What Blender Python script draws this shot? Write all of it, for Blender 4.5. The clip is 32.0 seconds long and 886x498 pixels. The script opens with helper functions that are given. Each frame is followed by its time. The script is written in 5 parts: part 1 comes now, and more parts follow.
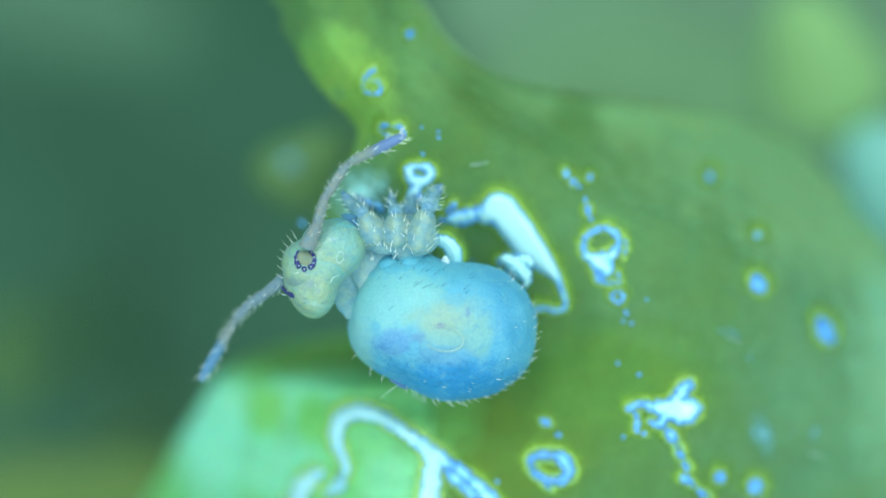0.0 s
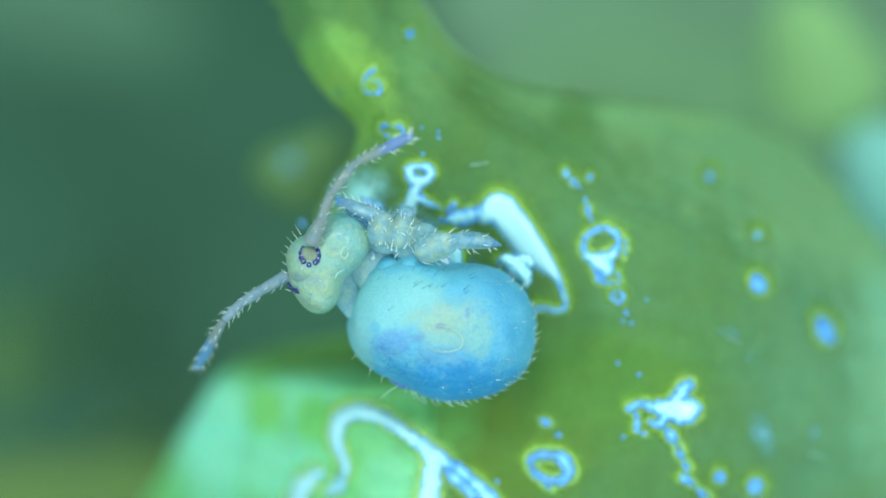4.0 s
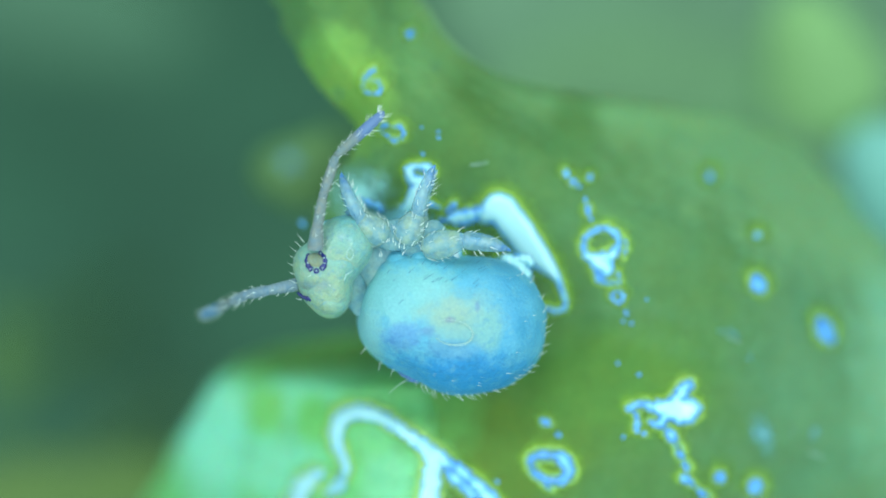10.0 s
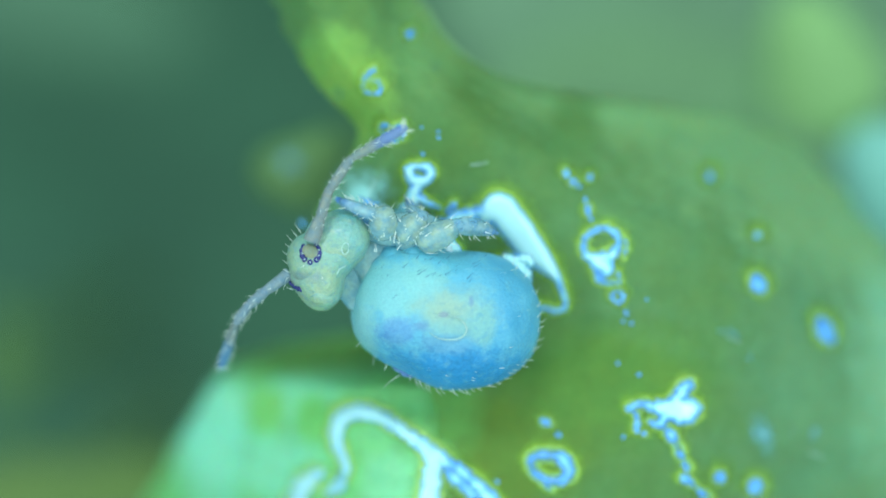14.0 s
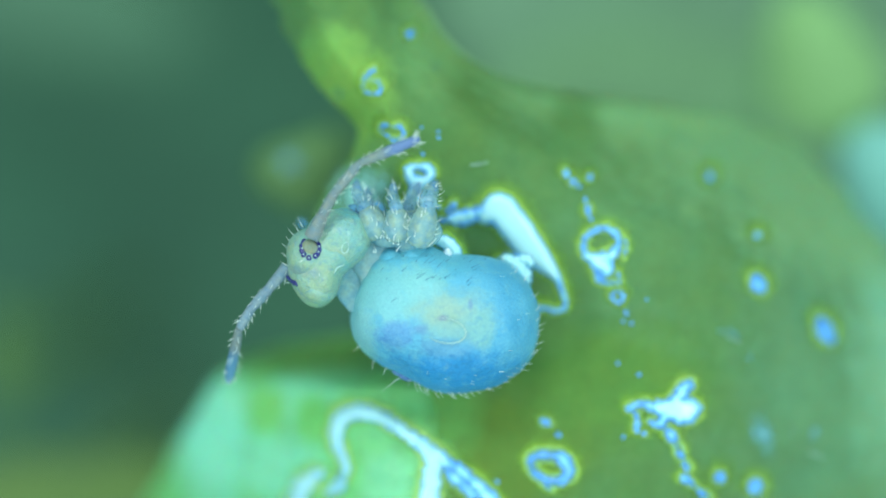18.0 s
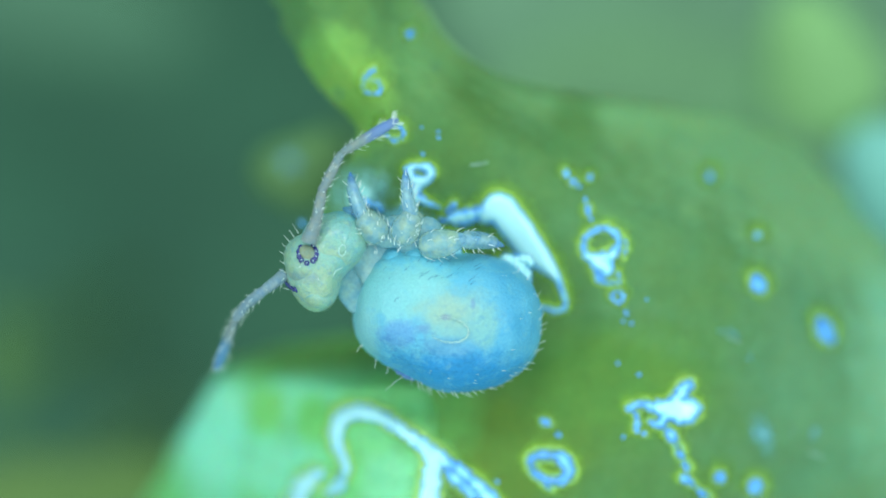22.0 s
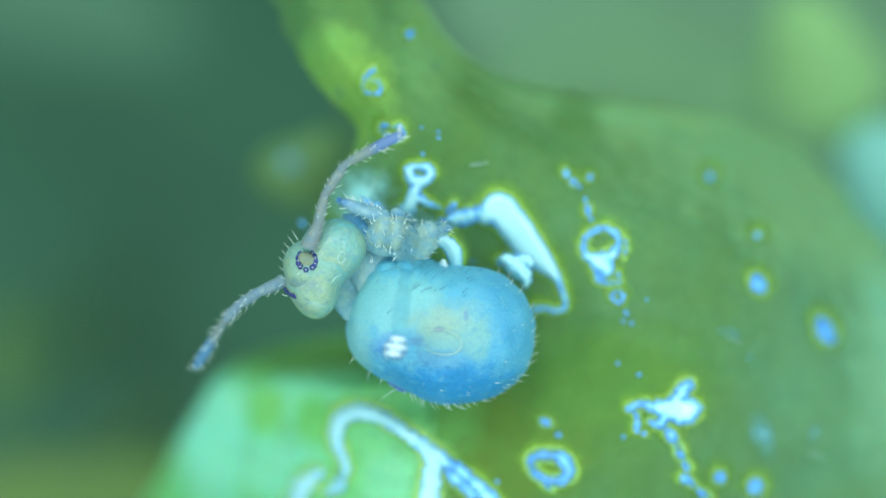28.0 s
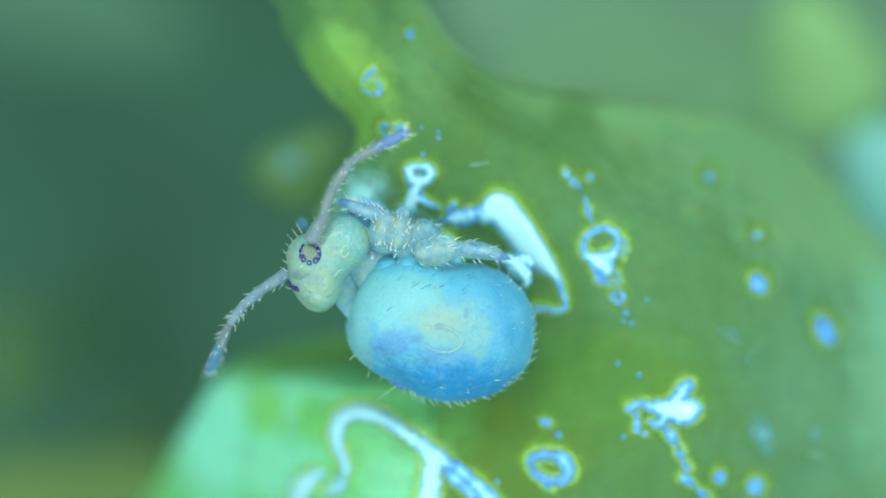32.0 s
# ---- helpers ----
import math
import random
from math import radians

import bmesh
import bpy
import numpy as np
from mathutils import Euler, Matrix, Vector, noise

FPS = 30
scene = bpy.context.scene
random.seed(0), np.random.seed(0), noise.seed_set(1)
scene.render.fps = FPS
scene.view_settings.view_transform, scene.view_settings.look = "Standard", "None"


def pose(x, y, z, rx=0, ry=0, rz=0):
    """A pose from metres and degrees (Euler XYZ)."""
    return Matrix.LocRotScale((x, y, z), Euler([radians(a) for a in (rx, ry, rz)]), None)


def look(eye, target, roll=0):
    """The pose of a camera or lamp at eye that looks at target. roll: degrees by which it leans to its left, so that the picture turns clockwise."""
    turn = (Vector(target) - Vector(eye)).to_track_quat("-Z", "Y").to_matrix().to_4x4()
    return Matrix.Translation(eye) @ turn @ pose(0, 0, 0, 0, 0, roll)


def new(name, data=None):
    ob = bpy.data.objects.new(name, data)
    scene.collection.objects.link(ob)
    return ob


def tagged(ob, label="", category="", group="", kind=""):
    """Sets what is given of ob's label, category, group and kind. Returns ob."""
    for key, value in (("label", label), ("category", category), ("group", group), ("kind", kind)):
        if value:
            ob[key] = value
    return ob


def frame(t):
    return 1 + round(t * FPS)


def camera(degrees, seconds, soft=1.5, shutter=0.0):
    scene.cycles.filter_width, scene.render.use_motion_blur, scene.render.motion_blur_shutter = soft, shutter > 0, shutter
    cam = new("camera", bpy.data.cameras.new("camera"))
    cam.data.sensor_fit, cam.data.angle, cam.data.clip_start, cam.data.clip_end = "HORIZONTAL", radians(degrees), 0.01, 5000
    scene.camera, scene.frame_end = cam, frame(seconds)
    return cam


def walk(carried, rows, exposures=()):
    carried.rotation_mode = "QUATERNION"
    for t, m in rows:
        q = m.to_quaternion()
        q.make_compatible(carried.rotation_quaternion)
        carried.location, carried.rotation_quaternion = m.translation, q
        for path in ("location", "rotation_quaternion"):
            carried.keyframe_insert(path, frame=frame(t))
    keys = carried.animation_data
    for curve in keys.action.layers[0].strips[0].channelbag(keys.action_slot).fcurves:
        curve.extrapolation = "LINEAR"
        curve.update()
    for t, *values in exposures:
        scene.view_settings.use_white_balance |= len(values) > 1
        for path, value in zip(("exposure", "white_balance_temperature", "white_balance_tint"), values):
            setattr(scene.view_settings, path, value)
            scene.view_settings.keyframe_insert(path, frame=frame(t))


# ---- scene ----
# A globular springtail grooming on a wet leaf under a microscope that looks straight down.
# Plan grid: steps of 2.5 microns, u to the east, v to the south; heights z in millimetres.
U = 2.5e-6
REACH = 0.04
cam = camera(5.612, 32.0, soft=1.65)
cam.data.dof.use_dof = True
cam.data.dof.focus_distance = 0.0399
cam.data.dof.aperture_fstop = 112.0
walk(cam, [(0, pose(0, 0, REACH)), (32.0, pose(0, 0, REACH))])

# ---- light: a pale room and LED panels round the objective ----
world = bpy.data.worlds.new("room")
scene.world = world
world.use_nodes = True
world.node_tree.nodes["Background"].inputs[0].default_value = (0.62, 0.88, 0.965, 1)
world.node_tree.nodes["Background"].inputs[1].default_value = 0.90


def led_panel(eye, target, width, height, power, colour):
    data = bpy.data.lights.new("led_panel", "AREA")
    data.shape, data.size, data.size_y, data.energy, data.color = "RECTANGLE", width, height, power, colour
    ob = new("led_panel", data)
    ob.matrix_world = look(eye, target)
    return ob


# four panels in a ring round the objective, the northern and western ones brighter
for east, north, power in ((-0.004, 0.022, 0.0032), (-0.021, -0.003, 0.0028), (0.021, 0.006, 0.0027), (0.004, -0.021, 0.0014)):
    led_panel((east, north, 0.026), (0, 0, 0), 0.014, 0.007, power, (0.87, 1.0, 1.07))


# ---- materials ----
def nodes_of(name):
    m = bpy.data.materials.new(name)
    m.use_nodes = True
    return m, m.node_tree.nodes, m.node_tree.links, m.node_tree.nodes["Principled BSDF"]


def coords(n, l, size):
    """Object coordinates in units of size metres."""
    tc, mp = n.new("ShaderNodeTexCoord"), n.new("ShaderNodeMapping")
    mp.inputs["Scale"].default_value = (1 / size,) * 3
    l.new(tc.outputs["Object"], mp.inputs["Vector"])
    return mp.outputs["Vector"]


def grain(n, l, size, detail=4, rough=0.55):
    t = n.new("ShaderNodeTexNoise")
    t.inputs["Scale"].default_value, t.inputs["Detail"].default_value, t.inputs["Roughness"].default_value = 1.0, detail, rough
    l.new(coords(n, l, size), t.inputs["Vector"])
    return t.outputs["Fac"]


def ramp(n, l, fac, stops):
    r = n.new("ShaderNodeValToRGB")
    e = r.color_ramp.elements
    while len(e) < len(stops):
        e.new(0.5)
    for s, (p, c) in zip(e, stops):
        s.position, s.color = p, (*c, 1) if len(c) == 3 else c
    l.new(fac, r.inputs[0])
    return r.outputs["Color"]


def mix(n, l, fac, a, b, kind="MIX"):
    x = n.new("ShaderNodeMix")
    x.data_type, x.blend_type = "RGBA", kind
    for i, v in ((0, fac), (6, a), (7, b)):
        if hasattr(v, "is_linked"):
            l.new(v, x.inputs[i])
        else:
            x.inputs[i].default_value = v if i == 0 else (*v, 1)
    return x.outputs[2]


def relief(n, l, bsdf, size, strength, depth):
    b = n.new("ShaderNodeBump")
    b.inputs["Strength"].default_value, b.inputs["Distance"].default_value = strength, depth
    l.new(grain(n, l, size, 3), b.inputs["Height"])
    l.new(b.outputs["Normal"], bsdf.inputs["Normal"])


def surface(name, a, b, size=2e-4, fine=3e-5, rough=0.5, soft=0.0, bump=0.3, coat=0.0, low=0.35, high=0.65, clear=1.0):
    """Two colours mottled at one scale and grained at a finer one."""
    m, n, l, p = nodes_of(name)
    c = mix(n, l, ramp(n, l, grain(n, l, size), [(low, (0, 0, 0)), (high, (1, 1, 1))]), a, b)
    g = ramp(n, l, grain(n, l, fine, 2), [(0.3, (0.86, 0.86, 0.86)), (0.7, (1.1, 1.1, 1.1))])
    l.new(mix(n, l, 1.0, c, g, "MULTIPLY"), p.inputs["Base Color"])
    p.inputs["Roughness"].default_value, p.inputs["Alpha"].default_value = rough, clear
    p.inputs["Coat Weight"].default_value, p.inputs["Coat Roughness"].default_value = coat, 0.1
    if soft:
        p.inputs["Subsurface Weight"].default_value, p.inputs["Subsurface Scale"].default_value = soft, 5e-5
        p.inputs["Subsurface Radius"].default_value = (0.6, 1.0, 1.0)
    relief(n, l, p, fine, bump, fine * 0.25)
    return m


def axis_blend(n, l, way, low, high):
    """0 to 1 along a direction in the thing's own space, uneven at its edge."""
    tc, dot, mr = n.new("ShaderNodeTexCoord"), n.new("ShaderNodeVectorMath"), n.new("ShaderNodeMapRange")
    dot.operation = "DOT_PRODUCT"
    dot.inputs[1].default_value = way
    l.new(tc.outputs["Object"], dot.inputs[0])
    ad, ml = n.new("ShaderNodeMath"), n.new("ShaderNodeMath")
    ml.operation, ml.inputs[1].default_value = "MULTIPLY", (high - low) * 1.9
    l.new(grain(n, l, 2.2e-4, 5), ml.inputs[0])
    l.new(dot.outputs["Value"], ad.inputs[0])
    l.new(ml.outputs[0], ad.inputs[1])
    mr.inputs[1].default_value, mr.inputs[2].default_value = low + (high - low) * 0.95, high + (high - low) * 0.95
    l.new(ad.outputs[0], mr.inputs[0])
    return mr.outputs[0]


def patch(n, l, centre, radii, rough=0.5, inner=0.55, size=1.2e-4, outer=1.15):
    """1 inside an uneven round patch of the thing's own space, 0 outside."""
    tc, mp, ln = n.new("ShaderNodeTexCoord"), n.new("ShaderNodeMapping"), n.new("ShaderNodeVectorMath")
    mp.vector_type = "TEXTURE"
    mp.inputs["Location"].default_value, mp.inputs["Scale"].default_value = centre, radii
    ln.operation = "LENGTH"
    l.new(tc.outputs["Object"], mp.inputs["Vector"])
    l.new(mp.outputs["Vector"], ln.inputs[0])
    ad, ml, mr = n.new("ShaderNodeMath"), n.new("ShaderNodeMath"), n.new("ShaderNodeMapRange")
    ml.operation, ml.inputs[1].default_value = "MULTIPLY", rough
    l.new(grain(n, l, size, 5, 0.62), ml.inputs[0])
    l.new(ln.outputs["Value"], ad.inputs[0])
    l.new(ml.outputs[0], ad.inputs[1])
    mr.inputs[1].default_value, mr.inputs[2].default_value = inner + rough / 2, outer + rough / 2
    mr.inputs[3].default_value, mr.inputs[4].default_value = 1.0, 0.0
    l.new(ad.outputs[0], mr.inputs[0])
    return mr.outputs[0]


def scaled(n, l, fac, k):
    m = n.new("ShaderNodeMath")
    m.operation, m.inputs[1].default_value = "MULTIPLY", k
    l.new(fac, m.inputs[0])
    return m.outputs[0]


def both(n, l, a, b):
    m = n.new("ShaderNodeMath")
    m.operation = "MULTIPLY"
    l.new(a, m.inputs[0])
    l.new(b, m.inputs[1])
    return m.outputs[0]


def blotch(n, l, size, low, high, k=1.0, detail=4):
    return scaled(n, l, ramp(n, l, grain(n, l, size, detail, 0.6), [(low, (0, 0, 0)), (high, (1, 1, 1))]), k)


def abdomen_skin():
    """Pale cyan shoulders, blue flank and deep blue belly, a tan gut that shows through the middle."""
    m, n, l, p = nodes_of("abdomen_skin")
    c = mix(n, l, blotch(n, l, 1.6e-4, 0.40, 0.62, 0.8), (0.085, 0.42, 0.63), (0.135, 0.50, 0.65))
    # (centre, radii, unevenness, soft from, soft to, strength, colour)
    for centre, radii, rough, inner, outer, k, colour in (
            ((-1.5e-4, 1.9e-4, 1e-4), (3.6e-4, 2.2e-4, 6e-4), 0.9, 0.55, 1.0, 0.9, (0.14, 0.54, 0.68)),
            ((-2.4e-4, 1.1e-4, 1e-4), (2.1e-4, 1.9e-4, 6e-4), 1.3, 0.6, 0.95, 0.9, (0.24, 0.61, 0.605)),
            ((-0.9e-4, 1.3e-4, 2e-4), (1.4e-4, 1.5e-4, 6e-4), 1.2, 0.5, 1.0, 0.85, (0.24, 0.615, 0.59)),
            ((-3.6e-4, -0.6e-4, 1e-4), (0.9e-4, 2.3e-4, 6e-4), 0.9, 0.4, 1.0, 0.85, (0.24, 0.57, 0.56)),
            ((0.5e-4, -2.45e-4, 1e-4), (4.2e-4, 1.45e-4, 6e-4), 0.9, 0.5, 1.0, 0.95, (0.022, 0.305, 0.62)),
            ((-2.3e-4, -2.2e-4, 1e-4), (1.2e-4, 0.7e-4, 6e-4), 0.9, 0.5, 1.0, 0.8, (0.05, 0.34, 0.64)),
            ((1.9e-4, 0.5e-4, 2e-4), (1.0e-4, 1.7e-4, 6e-4), 1.0, 0.3, 1.0, 0.7, (0.16, 0.54, 0.66)),
            ((0.45e-4, 0.25e-4, 3e-4), (2.2e-4, 1.5e-4, 6e-4), 1.0, 0.55, 1.0, 0.9, (0.26, 0.53, 0.48)),
            ((1.75e-4, -0.3e-4, 3e-4), (0.7e-4, 1.1e-4, 6e-4), 0.8, 0.6, 1.0, 0.8, (0.24, 0.55, 0.51)),
            ((0.1e-4, 0.42e-4, 3e-4), (1.4e-4, 0.85e-4, 6e-4), 1.2, 0.3, 1.0, 0.7, (0.38, 0.56, 0.40)),
            ((-2.0e-4, -0.55e-4, 3e-4), (1.15e-4, 0.75e-4, 6e-4), 1.2, 0.55, 0.95, 0.85, (0.12, 0.37, 0.61)),
            ((0.1e-4, -1.15e-4, 3e-4), (1.5e-4, 0.55e-4, 6e-4), 1.0, 0.5, 0.95, 0.75, (0.13, 0.40, 0.58)),
            ((-1.0e-4, -0.35e-4, 3e-4), (0.42e-4, 0.30e-4, 6e-4), 0.9, 0.4, 1.0, 0.75, (0.14, 0.32, 0.52)),
            ((0.0, 0.15e-4, 3e-4), (0.30e-4, 0.16e-4, 6e-4), 0.8, 0.3, 1.0, 0.8, (0.24, 0.26, 0.42)),
            ((1.2e-4, 0.75e-4, 3e-4), (0.16e-4, 0.30e-4, 6e-4), 0.8, 0.3, 1.0, 0.75, (0.14, 0.24, 0.46)),
            ((-2.6e-4, -0.8e-4, 3e-4), (0.3e-4, 0.26e-4, 6e-4), 0.9, 0.3, 1.0, 0.7, (0.07, 0.26, 0.54))):
        c = mix(n, l, scaled(n, l, patch(n, l, centre, radii, rough, inner, 8e-5, outer), k), c, colour)
    for centre, radii, k, colour in (
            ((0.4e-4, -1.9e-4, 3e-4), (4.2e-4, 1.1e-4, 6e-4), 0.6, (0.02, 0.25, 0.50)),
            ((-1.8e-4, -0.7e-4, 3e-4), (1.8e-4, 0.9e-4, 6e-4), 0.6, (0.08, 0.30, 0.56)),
            ((0.3e-4, 0.1e-4, 3e-4), (2.2e-4, 1.4e-4, 6e-4), 0.4, (0.20, 0.42, 0.46)),
            ((2.6e-4, 0.2e-4, 3e-4), (1.8e-4, 2.4e-4, 6e-4), 0.35, (0.05, 0.36, 0.60))):
        spots = both(n, l, patch(n, l, centre, radii, 0.9, 0.4, 9e-5), blotch(n, l, 2.6e-5, 0.50, 0.62, k, 5))
        c = mix(n, l, spots, c, colour)
    c = mix(n, l, blotch(n, l, 5e-5, 0.52, 0.68, 0.30), c, (0.26, 0.62, 0.62))
    g = ramp(n, l, grain(n, l, 1.0e-5, 4, 0.7), [(0.32, (0.86, 0.90, 0.93)), (0.66, (1.09, 1.07, 1.05))])
    l.new(mix(n, l, 1.0, c, g, "MULTIPLY"), p.inputs["Base Color"])
    p.inputs["Roughness"].default_value = 0.45
    p.inputs["Subsurface Weight"].default_value, p.inputs["Subsurface Scale"].default_value = 0.15, 2e-5
    p.inputs["Subsurface Radius"].default_value = (0.6, 1.0, 1.0)
    relief(n, l, p, 1.8e-5, 0.8, 6e-6)
    return m


def head_skin():
    """Pale green and blotchy, yellower at the mouth, bluer at the cheek and brown-grey under the eye."""
    m, n, l, p = nodes_of("head_skin")
    c = mix(n, l, axis_blend(n, l, (0.5, 0.85, 0), -0.8e-4, 1.5e-4), (0.35, 0.52, 0.32), (0.16, 0.53, 0.56))
    c = mix(n, l, blotch(n, l, 7e-5, 0.42, 0.62, 0.65), c, (0.28, 0.50, 0.36))
    c = mix(n, l, blotch(n, l, 3.2e-5, 0.50, 0.66, 0.55), c, (0.15, 0.36, 0.44))
    c = mix(n, l, blotch(n, l, 4.2e-5, 0.54, 0.70, 0.45), c, (0.42, 0.60, 0.36))
    for centre, radii, k, colour in (
            ((-0.55e-4, -0.75e-4, 1e-4), (0.55e-4, 0.32e-4, 3e-4), 0.6, (0.20, 0.32, 0.34)),
            ((-1.25e-4, -0.4e-4, 1e-4), (0.45e-4, 0.6e-4, 3e-4), 0.6, (0.26, 0.52, 0.50)),
            ((1.3e-4, 0.6e-4, 1e-4), (0.5e-4, 0.9e-4, 3e-4), 0.5, (0.34, 0.54, 0.30)),
            ((0.1e-4, 1.8e-4, 1e-4), (0.9e-4, 0.5e-4, 3e-4), 0.7, (0.10, 0.46, 0.60))):
        c = mix(n, l, scaled(n, l, patch(n, l, centre, radii, 0.9, 0.3, 5e-5), k), c, colour)
    g = ramp(n, l, grain(n, l, 9e-6, 3, 0.65), [(0.32, (0.84, 0.88, 0.90)), (0.68, (1.10, 1.08, 1.05))])
    l.new(mix(n, l, 1.0, c, g, "MULTIPLY"), p.inputs["Base Color"])
    p.inputs["Roughness"].default_value, p.inputs["Coat Weight"].default_value, p.inputs["Coat Roughness"].default_value = 0.38, 0.35, 0.15
    p.inputs["Subsurface Weight"].default_value, p.inputs["Subsurface Scale"].default_value = 0.12, 2e-5
    relief(n, l, p, 2.4e-5, 1.0, 9e-6)
    return m


def attribute_stops(name, key, stops, rough=0.15, fade=None, coat=0.0):
    """Colour by a value kept on the mesh (how thin the water is), optionally thinning out to nothing."""
    m, n, l, p = nodes_of(name)
    at = n.new("ShaderNodeAttribute")
    at.attribute_name = key
    ml, ad = n.new("ShaderNodeMath"), n.new("ShaderNodeMath")
    ml.operation, ml.inputs[1].default_value = "MULTIPLY_ADD", 0.30
    ml.inputs[2].default_value = -0.15
    l.new(grain(n, l, 4e-5, 3), ml.inputs[0])
    l.new(at.outputs["Fac"], ad.inputs[0])
    l.new(ml.outputs[0], ad.inputs[1])
    l.new(ramp(n, l, ad.outputs[0], stops), p.inputs["Base Color"])
    p.inputs["Roughness"].default_value = rough
    p.inputs["Coat Weight"].default_value = coat
    if fade:
        l.new(ramp(n, l, at.outputs["Fac"], fade), p.inputs["Alpha"])
    return m


def leaf_skin(name, base, tones, cell=4.5e-5, rough=0.75, gloss=0.22):
    """Mottled leaf: broad patches of the given (colour, centre, radii), blotches and fine cells."""
    m, n, l, p = nodes_of(name)
    c = mix(n, l, ramp(n, l, grain(n, l, 7e-4, 3), [(0.35, (0, 0, 0)), (0.65, (1, 1, 1))]), base[0], base[1])
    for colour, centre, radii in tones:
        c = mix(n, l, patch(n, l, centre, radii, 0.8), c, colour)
    g = ramp(n, l, grain(n, l, 1.1e-4, 3), [(0.3, (0.92, 0.93, 0.91)), (0.7, (1.07, 1.06, 1.05))])
    c = mix(n, l, 1.0, c, g, "MULTIPLY")
    g = ramp(n, l, grain(n, l, 2.6e-4, 5, 0.6), [(0.34, (1.10, 0.97, 0.86)), (0.66, (0.93, 1.03, 1.12))])
    c = mix(n, l, 0.55, c, g, "MULTIPLY")
    vor = n.new("ShaderNodeTexVoronoi")
    vor.inputs["Scale"].default_value = 1.0
    l.new(coords(n, l, cell), vor.inputs["Vector"])
    c = mix(n, l, 1.0, c, ramp(n, l, vor.outputs["Distance"], [(0.0, (1.03, 1.03, 1.02)), (0.9, (0.95, 0.96, 0.95))]), "MULTIPLY")
    l.new(c, p.inputs["Base Color"])
    p.inputs["Roughness"].default_value, p.inputs["Specular IOR Level"].default_value = rough, gloss
    p.inputs["Subsurface Weight"].default_value, p.inputs["Subsurface Scale"].default_value = 0.2, 8e-5
    relief(n, l, p, 9e-5, 0.35, 1e-5)
    return m


def antenna_tip_skin(name, end):
    """Grey-mauve at its root, its own colour towards its end."""
    m, n, l, p = nodes_of(name)
    c = mix(n, l, blotch(n, l, 3.5e-5, 0.35, 0.65), (0.20, 0.33, 0.38), (0.33, 0.38, 0.33))
    c = mix(n, l, axis_blend(n, l, (1, 0, 0), 0.9e-4, 1.7e-4), c, end)
    l.new(c, p.inputs["Base Color"])
    p.inputs["Roughness"].default_value, p.inputs["Alpha"].default_value = 0.5, 0.58
    relief(n, l, p, 1.2e-5, 0.9, 3e-6)
    return m


ABDOMEN, HEAD = abdomen_skin(), head_skin()
THORAX = surface("thorax_skin", (0.30, 0.64, 0.76), (0.54, 0.82, 0.76), 7e-5, 2e-5, 0.25, 0, 0.9, clear=0.8)
HIP = surface("hip_skin", (0.20, 0.54, 0.70), (0.44, 0.74, 0.68), 5e-5, 1.6e-5, 0.15, 0, 0.9, clear=0.5)
CHEEK_SHADE = surface("cheek_shade_blue", (0.035, 0.25, 0.60), (0.09, 0.38, 0.64), 5e-5, 1e-5, 0.3, clear=0.45)
FEMUR = surface("femur_skin", (0.27, 0.57, 0.66), (0.50, 0.72, 0.57), 5e-5, 1.6e-5, 0.12, 0, 0.9, clear=0.46, low=0.42, high=0.58)
MUSCLE = surface("muscle", (0.27, 0.50, 0.50), (0.44, 0.61, 0.40), 5e-5, 1.4e-5, 0.3, 0, 0.9)
SHIN_CORE = surface("shin_core", (0.20, 0.46, 0.64), (0.38, 0.60, 0.56), 4e-5, 1.4e-5, 0.3, 0, 0.9)
TIBIA = surface("tibia_skin", (0.17, 0.48, 0.74), (0.45, 0.74, 0.74), 5e-5, 2e-5, 0.15, 0, 0.5, clear=0.44)
CLAW = surface("claw_horn", (0.06, 0.22, 0.54), (0.11, 0.33, 0.64), 4e-5, 1e-5, 0.3)
ANTENNA = surface("antenna_skin", (0.20, 0.33, 0.38), (0.33, 0.38, 0.33), 3.5e-5, 1.2e-5, 0.5, 0.1, 0.9, clear=0.68)
ANTENNA_TIP = antenna_tip_skin("antenna_tip_skin", (0.18, 0.29, 0.60))
ANTENNA_FAR_TIP = antenna_tip_skin("antenna_far_tip_skin", (0.13, 0.34, 0.56))
ANTENNA_FAR = surface("antenna_far_skin", (0.18, 0.34, 0.46), (0.32, 0.44, 0.46), 3.5e-5, 1.2e-5, 0.5, 0.1, 0.9, clear=0.66)
BRISTLE = surface("bristle", (0.80, 0.95, 0.85), (0.92, 1.0, 0.92), 3e-5, 1e-5, 0.2)
BRISTLE_DARK = surface("dark_bristle", (0.05, 0.22, 0.36), (0.08, 0.28, 0.42), 3e-5, 1e-5, 0.4)
PIGMENT = surface("eye_pigment", (0.010, 0.016, 0.14), (0.02, 0.035, 0.22), 2e-5, 6e-6, 0.2, coat=0.5)
EYE_SPOT = surface("eye_spot", (0.26, 0.30, 0.16), (0.20, 0.30, 0.22), 3e-5, 8e-6, 0.4)
# pale cuticle lines, and the painted reflection and lens glints
CUTICLE_AND_GLINT = surface("cuticle_and_glint", (0.50, 0.74, 0.60), (0.44, 0.70, 0.66), 3e-5, 1e-5, 0.2)
